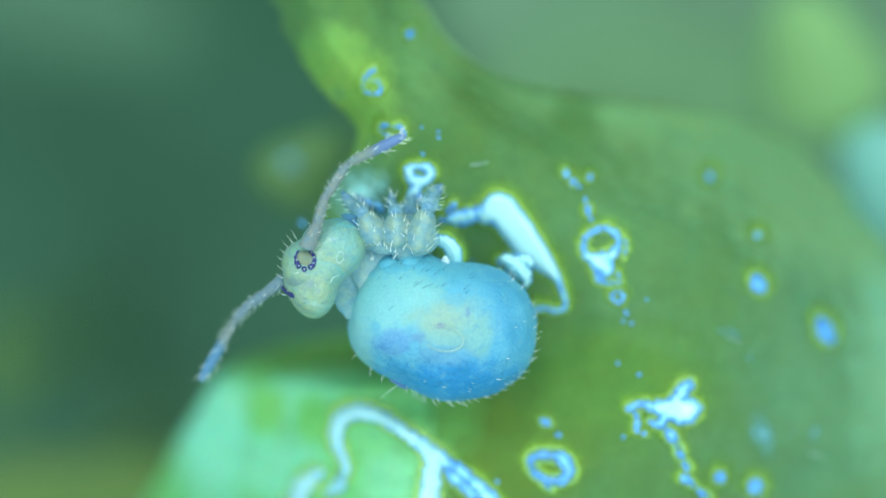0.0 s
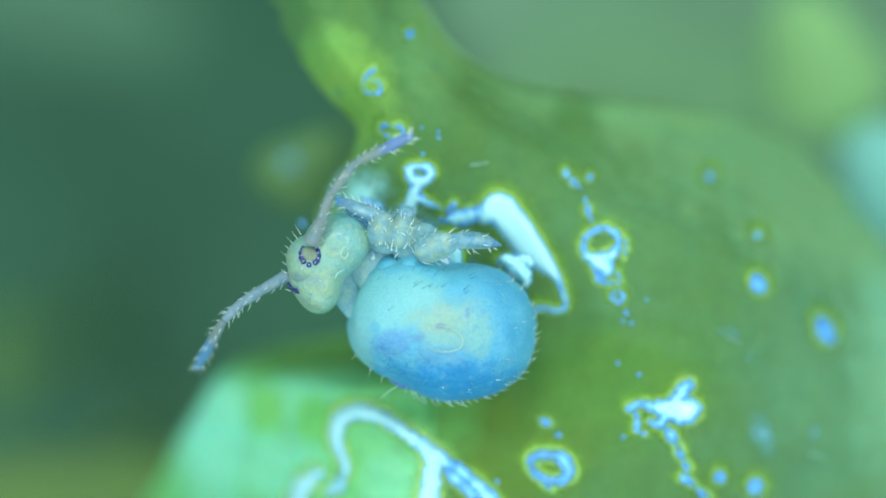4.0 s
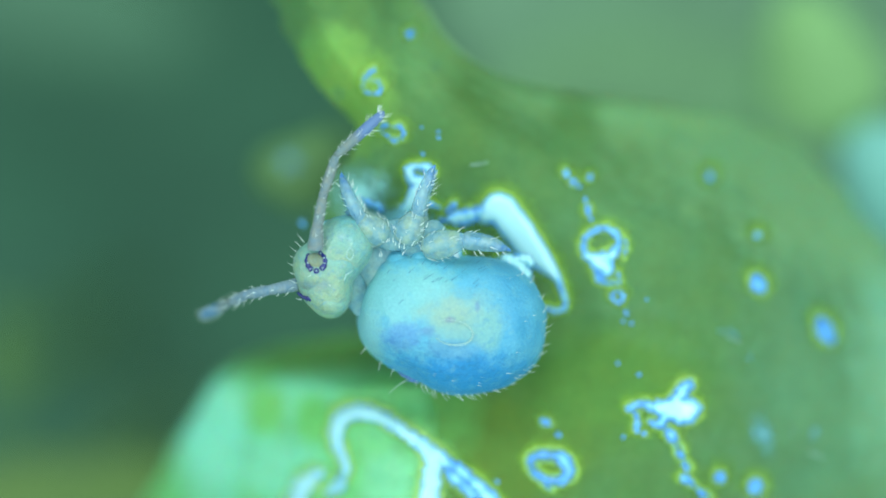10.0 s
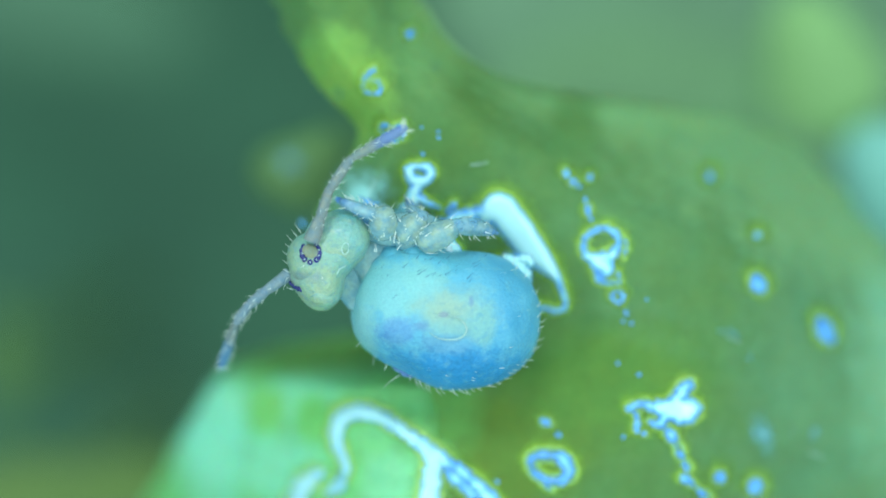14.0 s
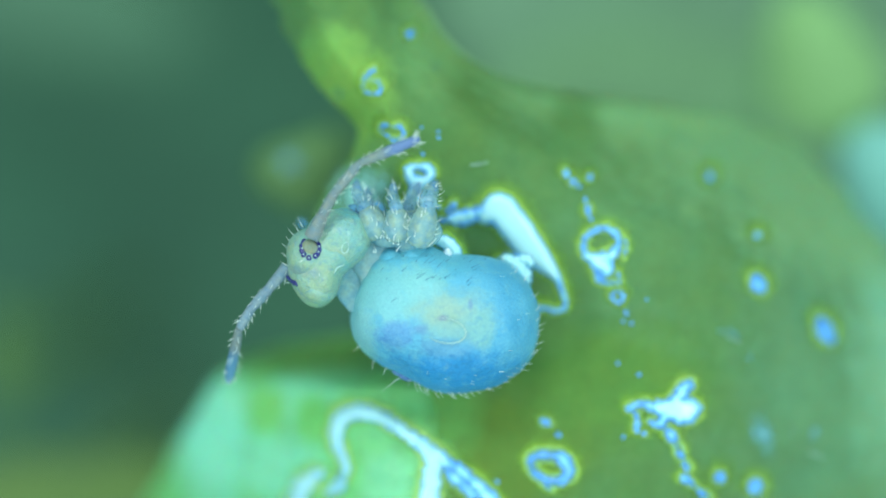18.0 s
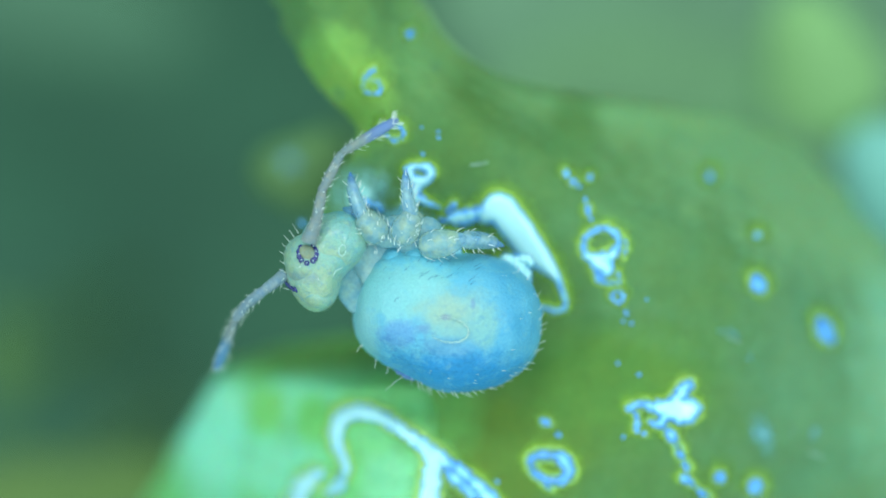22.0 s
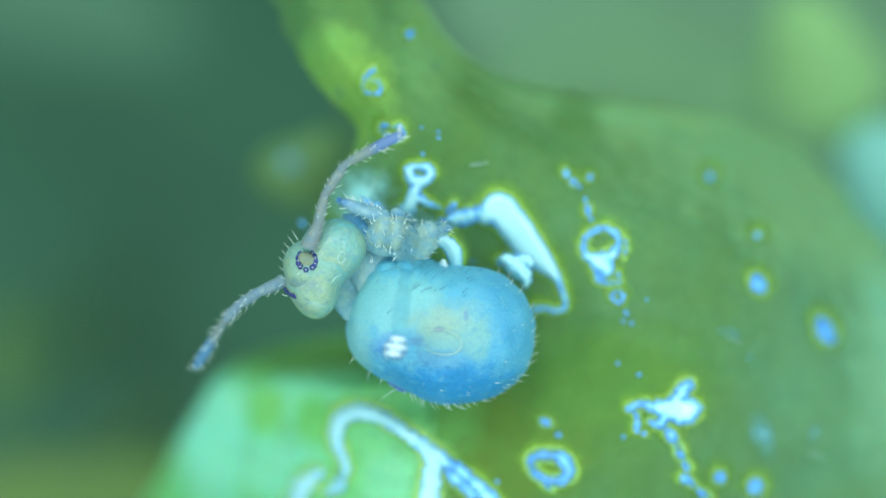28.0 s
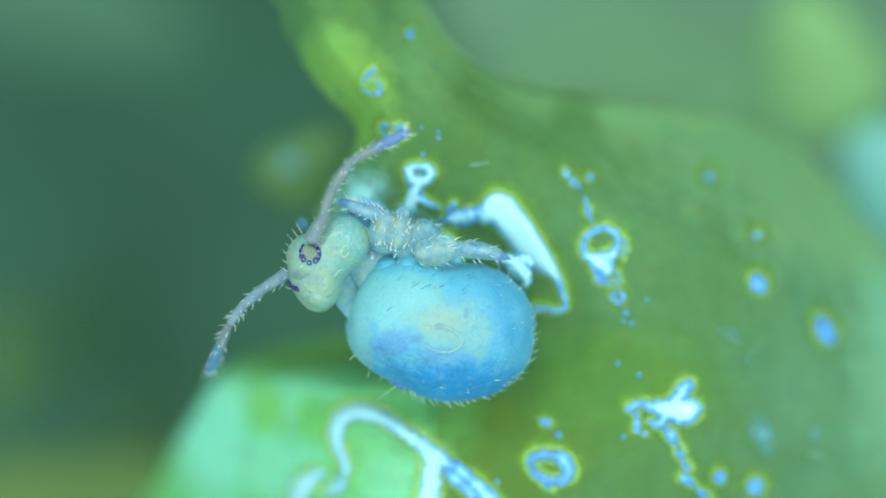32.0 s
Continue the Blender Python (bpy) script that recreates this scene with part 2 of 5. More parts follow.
def clear_skin(name, tint, rough, bend):
    """Wet, clear skin that bends light like water."""
    m, n, l, p = nodes_of(name)
    l.new(mix(n, l, blotch(n, l, 5e-5, 0.35, 0.65), tint, (0.85, 0.95, 1.0)), p.inputs["Base Color"])
    p.inputs["Transmission Weight"].default_value, p.inputs["IOR"].default_value, p.inputs["Roughness"].default_value = 1.0, bend, rough
    relief(n, l, p, 3e-5, 0.3, 4e-6)
    return m


BULB, VESICLE = surface("vesicle_bulb_skin", (0.10, 0.34, 0.62), (0.20, 0.48, 0.70), 5e-5, 1e-5, 0.1, coat=1.0, clear=0.85), clear_skin("vesicle_skin", (0.70, 0.80, 0.86), 0.12, 1.05)
# near-white for reflections that are modelled as small wet shapes
WET_GLINT = surface("wet_glint", (0.70, 0.96, 1.0), (0.85, 1.0, 1.0), 3e-5, 1e-5, 0.05, coat=1.0, bump=0.1)

# water with its highlight painted in: cyan-white core, blue towards the edge
WATER_SHINE = attribute_stops("water", "thin", [(0.0, (0.54, 0.97, 0.98)), (0.28, (0.34, 0.84, 0.97)), (0.50, (0.18, 0.58, 1.0)), (0.70, (0.11, 0.40, 1.0)), (1.0, (0.22, 0.66, 0.60))], 0.2,
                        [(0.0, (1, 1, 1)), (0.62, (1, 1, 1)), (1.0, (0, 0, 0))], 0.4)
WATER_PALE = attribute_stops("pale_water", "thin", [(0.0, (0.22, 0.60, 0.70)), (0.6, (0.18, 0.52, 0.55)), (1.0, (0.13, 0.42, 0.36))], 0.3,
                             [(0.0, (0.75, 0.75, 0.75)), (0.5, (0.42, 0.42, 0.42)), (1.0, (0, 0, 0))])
# rims of painted bloom: the yellow-green glow round the bright water
BLOOM_EDGE = attribute_stops("leaf_bloom_edge", "thin", [(0.0, (0.44, 0.78, 0.16)), (0.3, (0.34, 0.64, 0.04)), (1.0, (0.20, 0.46, 0.05))], 0.4,
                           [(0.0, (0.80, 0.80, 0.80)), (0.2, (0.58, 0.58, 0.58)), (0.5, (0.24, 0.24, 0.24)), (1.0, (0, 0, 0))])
LOBE_BLOOM = attribute_stops("lobe_bloom_edge", "thin", [(0.0, (0.62, 0.95, 0.30)), (0.4, (0.44, 0.85, 0.16)), (1.0, (0.25, 0.66, 0.20))], 0.4,
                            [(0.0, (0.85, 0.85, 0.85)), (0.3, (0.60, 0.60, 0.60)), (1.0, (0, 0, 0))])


BLOOM_EDGE_SOFT = attribute_stops("faint_bloom_edge", "thin", [(0.0, (0.34, 0.62, 0.10)), (0.4, (0.27, 0.54, 0.05)), (1.0, (0.20, 0.44, 0.05))], 0.5,
                                [(0.0, (0.75, 0.75, 0.75)), (0.4, (0.40, 0.40, 0.40)), (1.0, (0, 0, 0))])


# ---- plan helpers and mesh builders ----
def at(u, v, z=0.0):
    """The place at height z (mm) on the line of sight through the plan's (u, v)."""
    k = (REACH - z * 1e-3) / REACH
    return Vector(((u - 784) * U * k, (441 - v) * U * k, z * 1e-3))


def flat(du, dv, z=0.0):
    """An offset: grid steps and millimetres to metres."""
    return Vector((du * U, -dv * U, z * 1e-3))


def smooth(x):
    x = min(1.0, max(0.0, x))
    return x * x * (3 - 2 * x)


def table(rows, x):
    """Smooth interpolation in rows of (x, y)."""
    if x <= rows[0][0]:
        return rows[0][1]
    for i in range(len(rows) - 1):
        (a, p), (b, q) = rows[i], rows[i + 1]
        if x <= b:
            p0, q1 = rows[max(i - 1, 0)][1], rows[min(i + 2, len(rows) - 1)][1]
            s = (x - a) / (b - a)
            return 0.5 * (2 * p + (q - p0) * s + (2 * p0 - 5 * p + 4 * q - q1) * s * s + (3 * p - p0 - 3 * q + q1) * s ** 3)
    return rows[-1][1]


def mesh_of(name, verts, faces, material, values=None):
    me = bpy.data.meshes.new(name)
    me.from_pydata([tuple(v) for v in verts], [], faces)
    me.materials.append(material)
    me.polygons.foreach_set("use_smooth", [True] * len(me.polygons))
    if values:
        me.attributes.new("thin", "FLOAT", "POINT").data.foreach_set("value", values)
    me.update()
    return me


def part(name, data, parent, label=""):
    ob = new(name, data)
    ob.parent = parent
    return tagged(ob, label)


def sweep(points, radii, sides=12, flatten=1.0):
    """Verts and faces of a capped tube along points."""
    verts, faces = [], []
    n = len(points)
    side = Vector((0, 0, 1))
    for i, (p, r) in enumerate(zip(points, radii)):
        t = (points[min(i + 1, n - 1)] - points[max(i - 1, 0)]).normalized()
        b = side - t * side.dot(t)
        if b.length < 1e-3:
            b = Vector((0, 1, 0)) - t * t.y
        b.normalize()
        c = t.cross(b)
        for k in range(sides):
            a = 2 * math.pi * k / sides
            verts.append(p + (b * math.cos(a) * flatten + c * math.sin(a)) * r)
    for i in range(n - 1):
        for k in range(sides):
            j = (k + 1) % sides
            faces.append((i * sides + k, i * sides + j, (i + 1) * sides + j, (i + 1) * sides + k))
    faces.append(tuple(range(sides - 1, -1, -1)))
    faces.append(tuple((n - 1) * sides + k for k in range(sides)))
    return verts, faces


def join(*pieces):
    verts, faces = [], []
    for v, f in pieces:
        o = len(verts)
        verts += v
        faces += [tuple(i + o for i in q) for q in f]
    return verts, faces


def hair(root, way, length, bend, thick=1.0):
    """One curved, pointed bristle."""
    way = way.normalized()
    pts, rad = [], []
    for i in range(5):
        s = i / 4
        pts.append(root + (way * s + bend * s * s) * length)
        rad.append(thick * U * (1.0 - 0.85 * s))
    return sweep(pts, rad, 4)


def rounded(outline, half, rings=28, around=72, lump=0.0, seed=0.0):
    """A closed rounded body from rows of (compass degrees, radius in steps) and a half height in mm; its surface as verts and faces."""
    rows = [(a - 360, r) for a, r in outline] + outline + [(a + 360, r) for a, r in outline]
    verts, faces = [Vector((0, 0, -half * 1e-3))], []
    for i in range(1, rings):
        f = -math.pi / 2 + math.pi * i / rings
        for k in range(around):
            a = 360 * k / around
            r = table(rows, a) * math.cos(f) ** 0.92
            p = flat(r * math.cos(radians(a)), r * math.sin(radians(a)), half * math.sin(f))
            verts.append(p * (1 + lump * noise.noise(p * 1.2e4 + Vector((seed, 0, 0)))))
    verts.append(Vector((0, 0, half * 1e-3)))
    for k in range(around):
        j = (k + 1) % around
        faces.append((0, 1 + j, 1 + k))
        for i in range(rings - 2):
            o = 1 + i * around
            faces.append((o + k, o + j, o + around + j, o + around + k))
        o = 1 + (rings - 2) * around
        faces.append((o + k, o + j, len(verts) - 1))
    return verts, faces


def ring(centre, a, b, thick, start=0, end=360, tilt=0.0, count=28):
    """A thin oval ring or arc of radii a, b (steps)."""
    pts = []
    for i in range(count + 1):
        w = radians(start + (end - start) * i / count)
        x, y = a * math.cos(w), b * math.sin(w)
        c, s = math.cos(radians(tilt)), math.sin(radians(tilt))
        pts.append(centre + flat(x * c - y * s, x * s + y * c))
    return sweep(pts, [thick * U] * len(pts), 8)


# ---- leaves ----
LEFT_EDGE = [(-150, 400), (0, 478), (60, 506), (110, 534), (170, 580), (230, 632), (300, 608), (380, 556), (450, 572), (550, 640), (640, 720), (720, 752), (800, 762), (900, 766), (1060, 760)]
RIGHT_EDGE = [(-150, 660), (0, 742), (60, 784), (100, 826), (135, 890), (156, 980), (176, 1120), (205, 1290), (250, 1400), (320, 1480), (430, 1565), (600, 1680), (750, 1760), (1060, 1800)]


LEFT_LINE = np.array([(table(LEFT_EDGE, v), v) for v in range(-180, 1080, 9)])
RIGHT_LINE = np.array([(table(RIGHT_EDGE, v), v) for v in [-180 + 5 * i for i in range(250)]])


def rim_distance(line, u, v):
    return float(np.sqrt(((line - (u, v)) ** 2).sum(1).min()))


def leaf_height(u, v):
    """Height of the main leaf's upper face, in mm: it dips under the springtail and rolls down at its edges."""
    z = -0.17 - 0.29 * math.exp(-((u - 790) / 330) ** 2 - ((v - 590) / 230) ** 2)
    z -= 0.55 * smooth((u - 1120) / 480)
    z -= 0.14 * smooth((260 - v) / 260)
    z -= 0.7 * smooth((u - 760) / 600) * smooth((480 - v) / 420)
    z -= 0.10 * smooth((v - 760) / 160)
    rim = rim_distance(LEFT_LINE, u, v) if u > table(LEFT_EDGE, v) else 0.0
    z -= (0.26 + 0.10 * smooth((330 - v) / 120)) * (1 - smooth((v - 600) / 60)) * (1 - smooth(0.5 + 0.5 * rim / 70)) * 2
    rim = rim_distance(RIGHT_LINE, u, v) if u < table(RIGHT_EDGE, v) else 0.0
    z -= (0.40 + 0.1 * smooth((u - 850) / 250)) * (1 - smooth(0.5 + 0.5 * rim / (95 + 150 * smooth((u - 760) / 450)))) * 2
    return z + 0.02 * noise.noise(Vector((u / 90, v / 90, 3.0)))


def lower_height(u, v):
    """Height of the bright lower leaf, in mm."""
    z = leaf_height(max(u, 800), v) + 0.02 - 1.25 * (max(0.0, 800 - u) / 450) ** 2 - 0.75 * smooth((690 - v) / 90) - 0.14 * smooth((u - 745) / 90)
    return z + 0.03 * noise.noise(Vector((u / 60, v / 60, 9.0)))


def sheet(name, left, right, v0, v1, height, thick, rows=110, cols=110, wavy=6.0):
    """A leaf between two edges (tables of v, u), with a rounded rim and real thickness."""
    top, low = [], []
    for j in range(rows + 1):
        v = v0 + (v1 - v0) * j / rows
        a = table(left, v) + wavy * noise.noise(Vector((v / 35, 1.0, 0)))
        b = table(right, v) + wavy * noise.noise(Vector((v / 40, 7.0, 0)))
        for i in range(cols + 1):
            s = i / cols
            u = a + (b - a) * (s * s * (3 - 2 * s) * 0.4 + s * 0.6)
            rim = min(u - a, b - u, 1e9) / 30
            drop = 0.5 * thick * (1 - math.sqrt(max(0.0, 1 - (1 - min(1.0, rim)) ** 2)))
            z = height(u, v)
            top.append(at(u, v, z - drop))
            low.append(at(u, v, z - thick + drop * 0.98))
    n, w = len(top), cols + 1
    faces = []
    for j in range(rows):
        for i in range(cols):
            q = (j * w + i, (j + 1) * w + i, (j + 1) * w + i + 1, j * w + i + 1)
            faces.append(q)
            faces.append(tuple(k + n for k in reversed(q)))
    edge = [i for i in range(w)] + [j * w + cols for j in range(1, rows + 1)] + [rows * w + i for i in range(cols - 1, -1, -1)] + [j * w for j in range(rows - 1, 0, -1)]
    for a, b in zip(edge, edge[1:] + edge[:1]):
        faces.append((a, b, b + n, a + n))
    return top + low, faces


LEAF = leaf_skin("leaf_green", ((0.100, 0.232, 0.060), (0.112, 0.258, 0.093)), [
    ((0.125, 0.235, 0.036), tuple(at(900, 790, -0.3)), (4.0e-4, 3.2e-4, 1e-3)),
    ((0.195, 0.425, 0.085), tuple(at(585, 140, -0.5)), (1.9e-4, 2.6e-4, 1e-3)),
    ((0.122, 0.285, 0.125), tuple(at(1500, 640, -0.9)), (6.0e-4, 1.2e-3, 2e-3)),
    ((0.32, 0.80, 0.62), tuple(at(1570, 300, -2.5)), (2.6e-4, 2.4e-4, 2e-3)),
    ((0.205, 0.48, 0.27), tuple(at(1600, 560, -2.0)), (3.6e-4, 9e-4, 3e-3)),
    ((0.195, 0.405, 0.165), tuple(at(1400, 230, -1.5)), (1.0e-3, 5.0e-4, 3e-3)),
    ((0.20, 0.41, 0.175), tuple(at(1500, 380, -1.2)), (5.5e-4, 3.4e-4, 3e-3)),
    # lightened colour that offsets the shade on the rolled-down rim
    ((0.215, 0.435, 0.165), tuple(at(1110, 160, -1.2)), (7.0e-4, 2.4e-4, 2e-3)),
    # painted shade where the leaf curves steeply away
    ((0.118, 0.275, 0.080), tuple(at(1015, 225, -0.8)), (1.3e-4, 1.8e-4, 2e-3)),
    ((0.215, 0.43, 0.082), tuple(at(625, 175, -0.5)), (2.0e-4, 2.8e-4, 1e-3)),
    ((0.135, 0.345, 0.075), tuple(at(785, 720, -0.4)), (1.9e-4, 3.0e-4, 1e-3)),
    ((0.18, 0.37, 0.12), tuple(at(770, 50, -0.8)), (2.0e-4, 3.4e-4, 2e-3)),
    ((0.106, 0.25, 0.045), tuple(at(1080, 680, -0.3)), (5.0e-4, 3.0e-4, 1e-3))])
# the lobe's glossy sheen is painted in as bright mint and teal tones
LOWER = leaf_skin("sheen_leaf", ((0.188, 0.604, 0.181), (0.215, 0.68, 0.33)), [
    ((0.181, 0.604, 0.193), tuple(at(290, 840, -1.5)), (1.6e-4, 4.0e-4, 2e-3)),
    ((0.284, 0.846, 0.555), tuple(at(375, 770, -1.3)), (2.2e-4, 3.4e-4, 2e-3)),
    ((0.242, 0.749, 0.411), tuple(at(520, 700, -1.0)), (1.9e-4, 1.0e-4, 2e-3)),
    ((0.217, 0.653, 0.181), tuple(at(470, 730, -1.0)), (1.0e-4, 1.5e-4, 2e-3)),
    ((0.206, 0.653, 0.170), tuple(at(555, 740, -0.8)), (0.9e-4, 1.3e-4, 2e-3)),
    ((0.253, 0.774, 0.459), tuple(at(490, 830, -0.9)), (2.6e-4, 1.6e-4, 2e-3)),
    ((0.230, 0.689, 0.338), tuple(at(690, 850, -0.6)), (1.6e-4, 1.5e-4, 2e-3)),
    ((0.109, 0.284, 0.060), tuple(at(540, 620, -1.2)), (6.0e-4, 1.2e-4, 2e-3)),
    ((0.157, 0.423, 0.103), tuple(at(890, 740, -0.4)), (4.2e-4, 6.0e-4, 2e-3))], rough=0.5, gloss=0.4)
TEAL_HAZE = attribute_stops("teal_haze_disc", "thin", [(0.0, (0.36, 0.80, 0.74)), (1.0, (0.28, 0.68, 0.58))], 0.3, [(0.0, (0.9, 0.9, 0.9)), (0.3, (0.72, 0.72, 0.72)), (0.65, (0.3, 0.3, 0.3)), (1.0, (0, 0, 0))])
FAR_DARK = surface("far_green_dark", (0.023, 0.105, 0.052), (0.031, 0.130, 0.061), 2.2e-3, 5e-4, 0.7)
FAR_GREY = surface("far_grey_green", (0.112, 0.232, 0.116), (0.138, 0.285, 0.145), 1.6e-3, 4e-4, 0.6)
FAR_MID = surface("far_mid_green", (0.132, 0.282, 0.116), (0.150, 0.312, 0.130), 1.6e-3, 4e-4, 0.6)
FAR_TIP = surface("far_moss_tip", (0.105, 0.235, 0.064), (0.128, 0.262, 0.08), 8e-4, 2e-4, 0.6)
FAR_MOSS = surface("far_moss", (0.060, 0.17, 0.085), (0.075, 0.19, 0.095), 1.6e-3, 4e-4, 0.6)
FAR_LIME = surface("far_lime", (0.25, 0.495, 0.155), (0.27, 0.515, 0.18), 1.2e-3, 4e-4, 0.6)
FAR_TEAL = surface("far_teal", (0.26, 0.66, 0.52), (0.22, 0.56, 0.42), 1.2e-3, 4e-4, 0.6)
FAR_TEAL_DIM = surface("far_teal_dim", (0.24, 0.58, 0.38), (0.20, 0.52, 0.31), 1.2e-3, 4e-4, 0.6)
FAR_STRAW = surface("far_straw", (0.135, 0.235, 0.045), (0.108, 0.215, 0.052), 1.2e-3, 4e-4, 0.7)
FAR_OLIVE = surface("far_olive", (0.105, 0.215, 0.045), (0.085, 0.20, 0.055), 1.2e-3, 4e-4, 0.7)

BLUE_HAZE = attribute_stops("blue_bead", "thin", [(0.0, (0.16, 0.46, 0.80)), (1.0, (0.13, 0.38, 0.50))], 0.3, [(0.0, (0.9, 0.9, 0.9)), (1.0, (0.2, 0.2, 0.2))])

main = new("leaf", mesh_of("leaf", *sheet(
    "leaf",
    LEFT_EDGE, RIGHT_EDGE,
    -150, 1060, leaf_height, 0.10, 150, 130, 8.0), LEAF))
tagged(main, "wet mottled green leaf dotted with water beads", "leaf", kind="structure")

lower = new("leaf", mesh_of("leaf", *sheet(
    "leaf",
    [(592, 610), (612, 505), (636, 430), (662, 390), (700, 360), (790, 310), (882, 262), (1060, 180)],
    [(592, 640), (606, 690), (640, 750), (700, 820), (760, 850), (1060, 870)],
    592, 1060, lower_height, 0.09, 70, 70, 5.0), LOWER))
tagged(lower, "pale green leaf lobe under the springtail, its glossy sheen painted in", "leaf", kind="structure")

def solid(vs, fs, vals, under):
    """Give an upper face a flat underside so that it is a body of water."""
    n = len(vs)
    low = [Vector((p.x, p.y, p.z - under * 1e-3)) for p in vs]
    edges = {(a, b) for f in fs for a, b in zip(f, f[1:] + f[:1])}
    rim = [(a, b) for a, b in edges if (b, a) not in edges]
    rim.sort()
    return vs + low, fs + [tuple(i + n for i in reversed(f)) for f in fs] + [(b, a, a + n, b + n) for a, b in rim], vals + vals


bed = [[Vector((x * (1.5e-3 if abs(x) < 34 else 0.6), y * (1.5e-3 if abs(y) < 34 else 0.6), -0.0095 + 1.5e-4 * noise.noise(Vector((x * 0.7, y * 0.7, 0))))) for x in range(-34, 35)] for y in range(-34, 35)]
top = [p for row in bed for p in row]
cells = [(j * 69 + i, j * 69 + i + 1, (j + 1) * 69 + i + 1, (j + 1) * 69 + i) for j in range(68) for i in range(68)]
ground = new("ground", mesh_of("ground", *solid(top, cells, [0.0] * len(top), 1.0)[:2], FAR_DARK))
tagged(ground, "dark green moss bed far below", "ground", kind="structure")


def far_leaf(u, v, z, a, b, turn, material, label, name="moss_leaf"):
    """A thick oval leaf well below the plane of focus, on a stalk that stands on the ground."""
    outline = [(w, 1.0 / math.hypot(math.cos(radians(w)) / a, math.sin(radians(w)) / b) * (1 + 0.10 * math.sin(radians(3 * w + u)))) for w in range(0, 360, 20)]
    vs, fs = rounded(outline, 0.16, 12, 40, 0.02, u)
    m = Matrix.Rotation(radians(turn), 3, "Z")
    c = at(u, v, z)
    vs = [m @ p + Vector((0, 0, -9.0 * (p.x ** 2 + p.y ** 2))) for p in vs]
    foot = Vector((0, 0, -0.0097 - c.z))
    stalk = sweep([foot + Vector((0.0006, 0.0003, 0)), foot * 0.5 + Vector((0.0002, 0.0001, 0)), Vector((0, 0, -1e-4))], [1.3e-4, 1.1e-4, 0.9e-4], 10)
    ob = new(name)
    ob.location = c
    part("blade", mesh_of("blade", vs, fs, material), ob)
    part("stalk", mesh_of("stalk", *stalk, material), ob)
    return tagged(ob, label, "moss leaf", "moss leaves below")


far_leaf(1320, 70, -7.4, 640, 450, -8, FAR_GREY, "large grey-green moss leaf blurred below the springtail")
far_leaf(1110, 170, -5.0, 340, 150, 6, FAR_MID, "soft green fold of moss leaf blurred under the wet leaf")
far_leaf(1455, 125, -3.3, 115, 150, 20, FAR_LIME, "yellow-green moss leaf blurred in the distance")
far_leaf(1610, 640, -3.6, 150, 330, 8, FAR_TEAL_DIM, "dull teal moss leaf blurred beside the wet leaf")
far_leaf(1580, 315, -2.6, 105, 110, 0, FAR_TEAL, "pale teal moss leaf blurred in the distance")
far_leaf(80, -10, -8.0, 320, 130, -10, FAR_MOSS, "grey-green moss leaf blurred far below")
far_leaf(90, 880, -4.4, 270, 85, 5, FAR_STRAW, "olive moss leaf blurred below the bright lobe")
far_leaf(-10, 650, -6.2, 60, 110, 0, FAR_OLIVE, "olive moss leaf blurred at a distance")
far_leaf(536, 302, -2.1, 90, 72, 20, FAR_TIP, "olive moss leaf tip blurred behind the antenna")


# ---- water ----
def spline(rows, closed, count):
    """A smooth curve through rows of (u, v, width)."""
    n = len(rows)
    out = []
    for i in range(count + (0 if closed else 1)):
        s = i / count * (n if closed else n - 1)
        k = min(int(s), n - 1 if closed else n - 2)
        f = s - k
        pick = (lambda j: rows[j % n]) if closed else (lambda j: rows[min(max(j, 0), n - 1)])
        p0, p1, p2, p3 = pick(k - 1), pick(k), pick(k + 1), pick(k + 2)
        out.append([0.5 * (2 * b + (c - a) * f + (2 * a - 5 * b + 4 * c - d) * f * f + (3 * b - a - 3 * c + d) * f ** 3) for a, b, c, d in zip(p0, p1, p2, p3)])
    return out


def pick_cells(grid, good, place, value):
    """A mesh of those cells of a grid that are good: verts, faces, values."""
    index, verts, faces, vals = {}, [], [], []
    for j, i in zip(*np.nonzero(good)):
        q = []
        for b, a in ((j, i), (j + 1, i), (j + 1, i + 1), (j, i + 1)):
            if (b, a) not in index:
                index[(b, a)] = len(verts)
                verts.append(place(b, a))
                vals.append(float(value[b, a]))
            q.append(index[(b, a)])
        faces.append(tuple(q))
    return verts, faces, vals


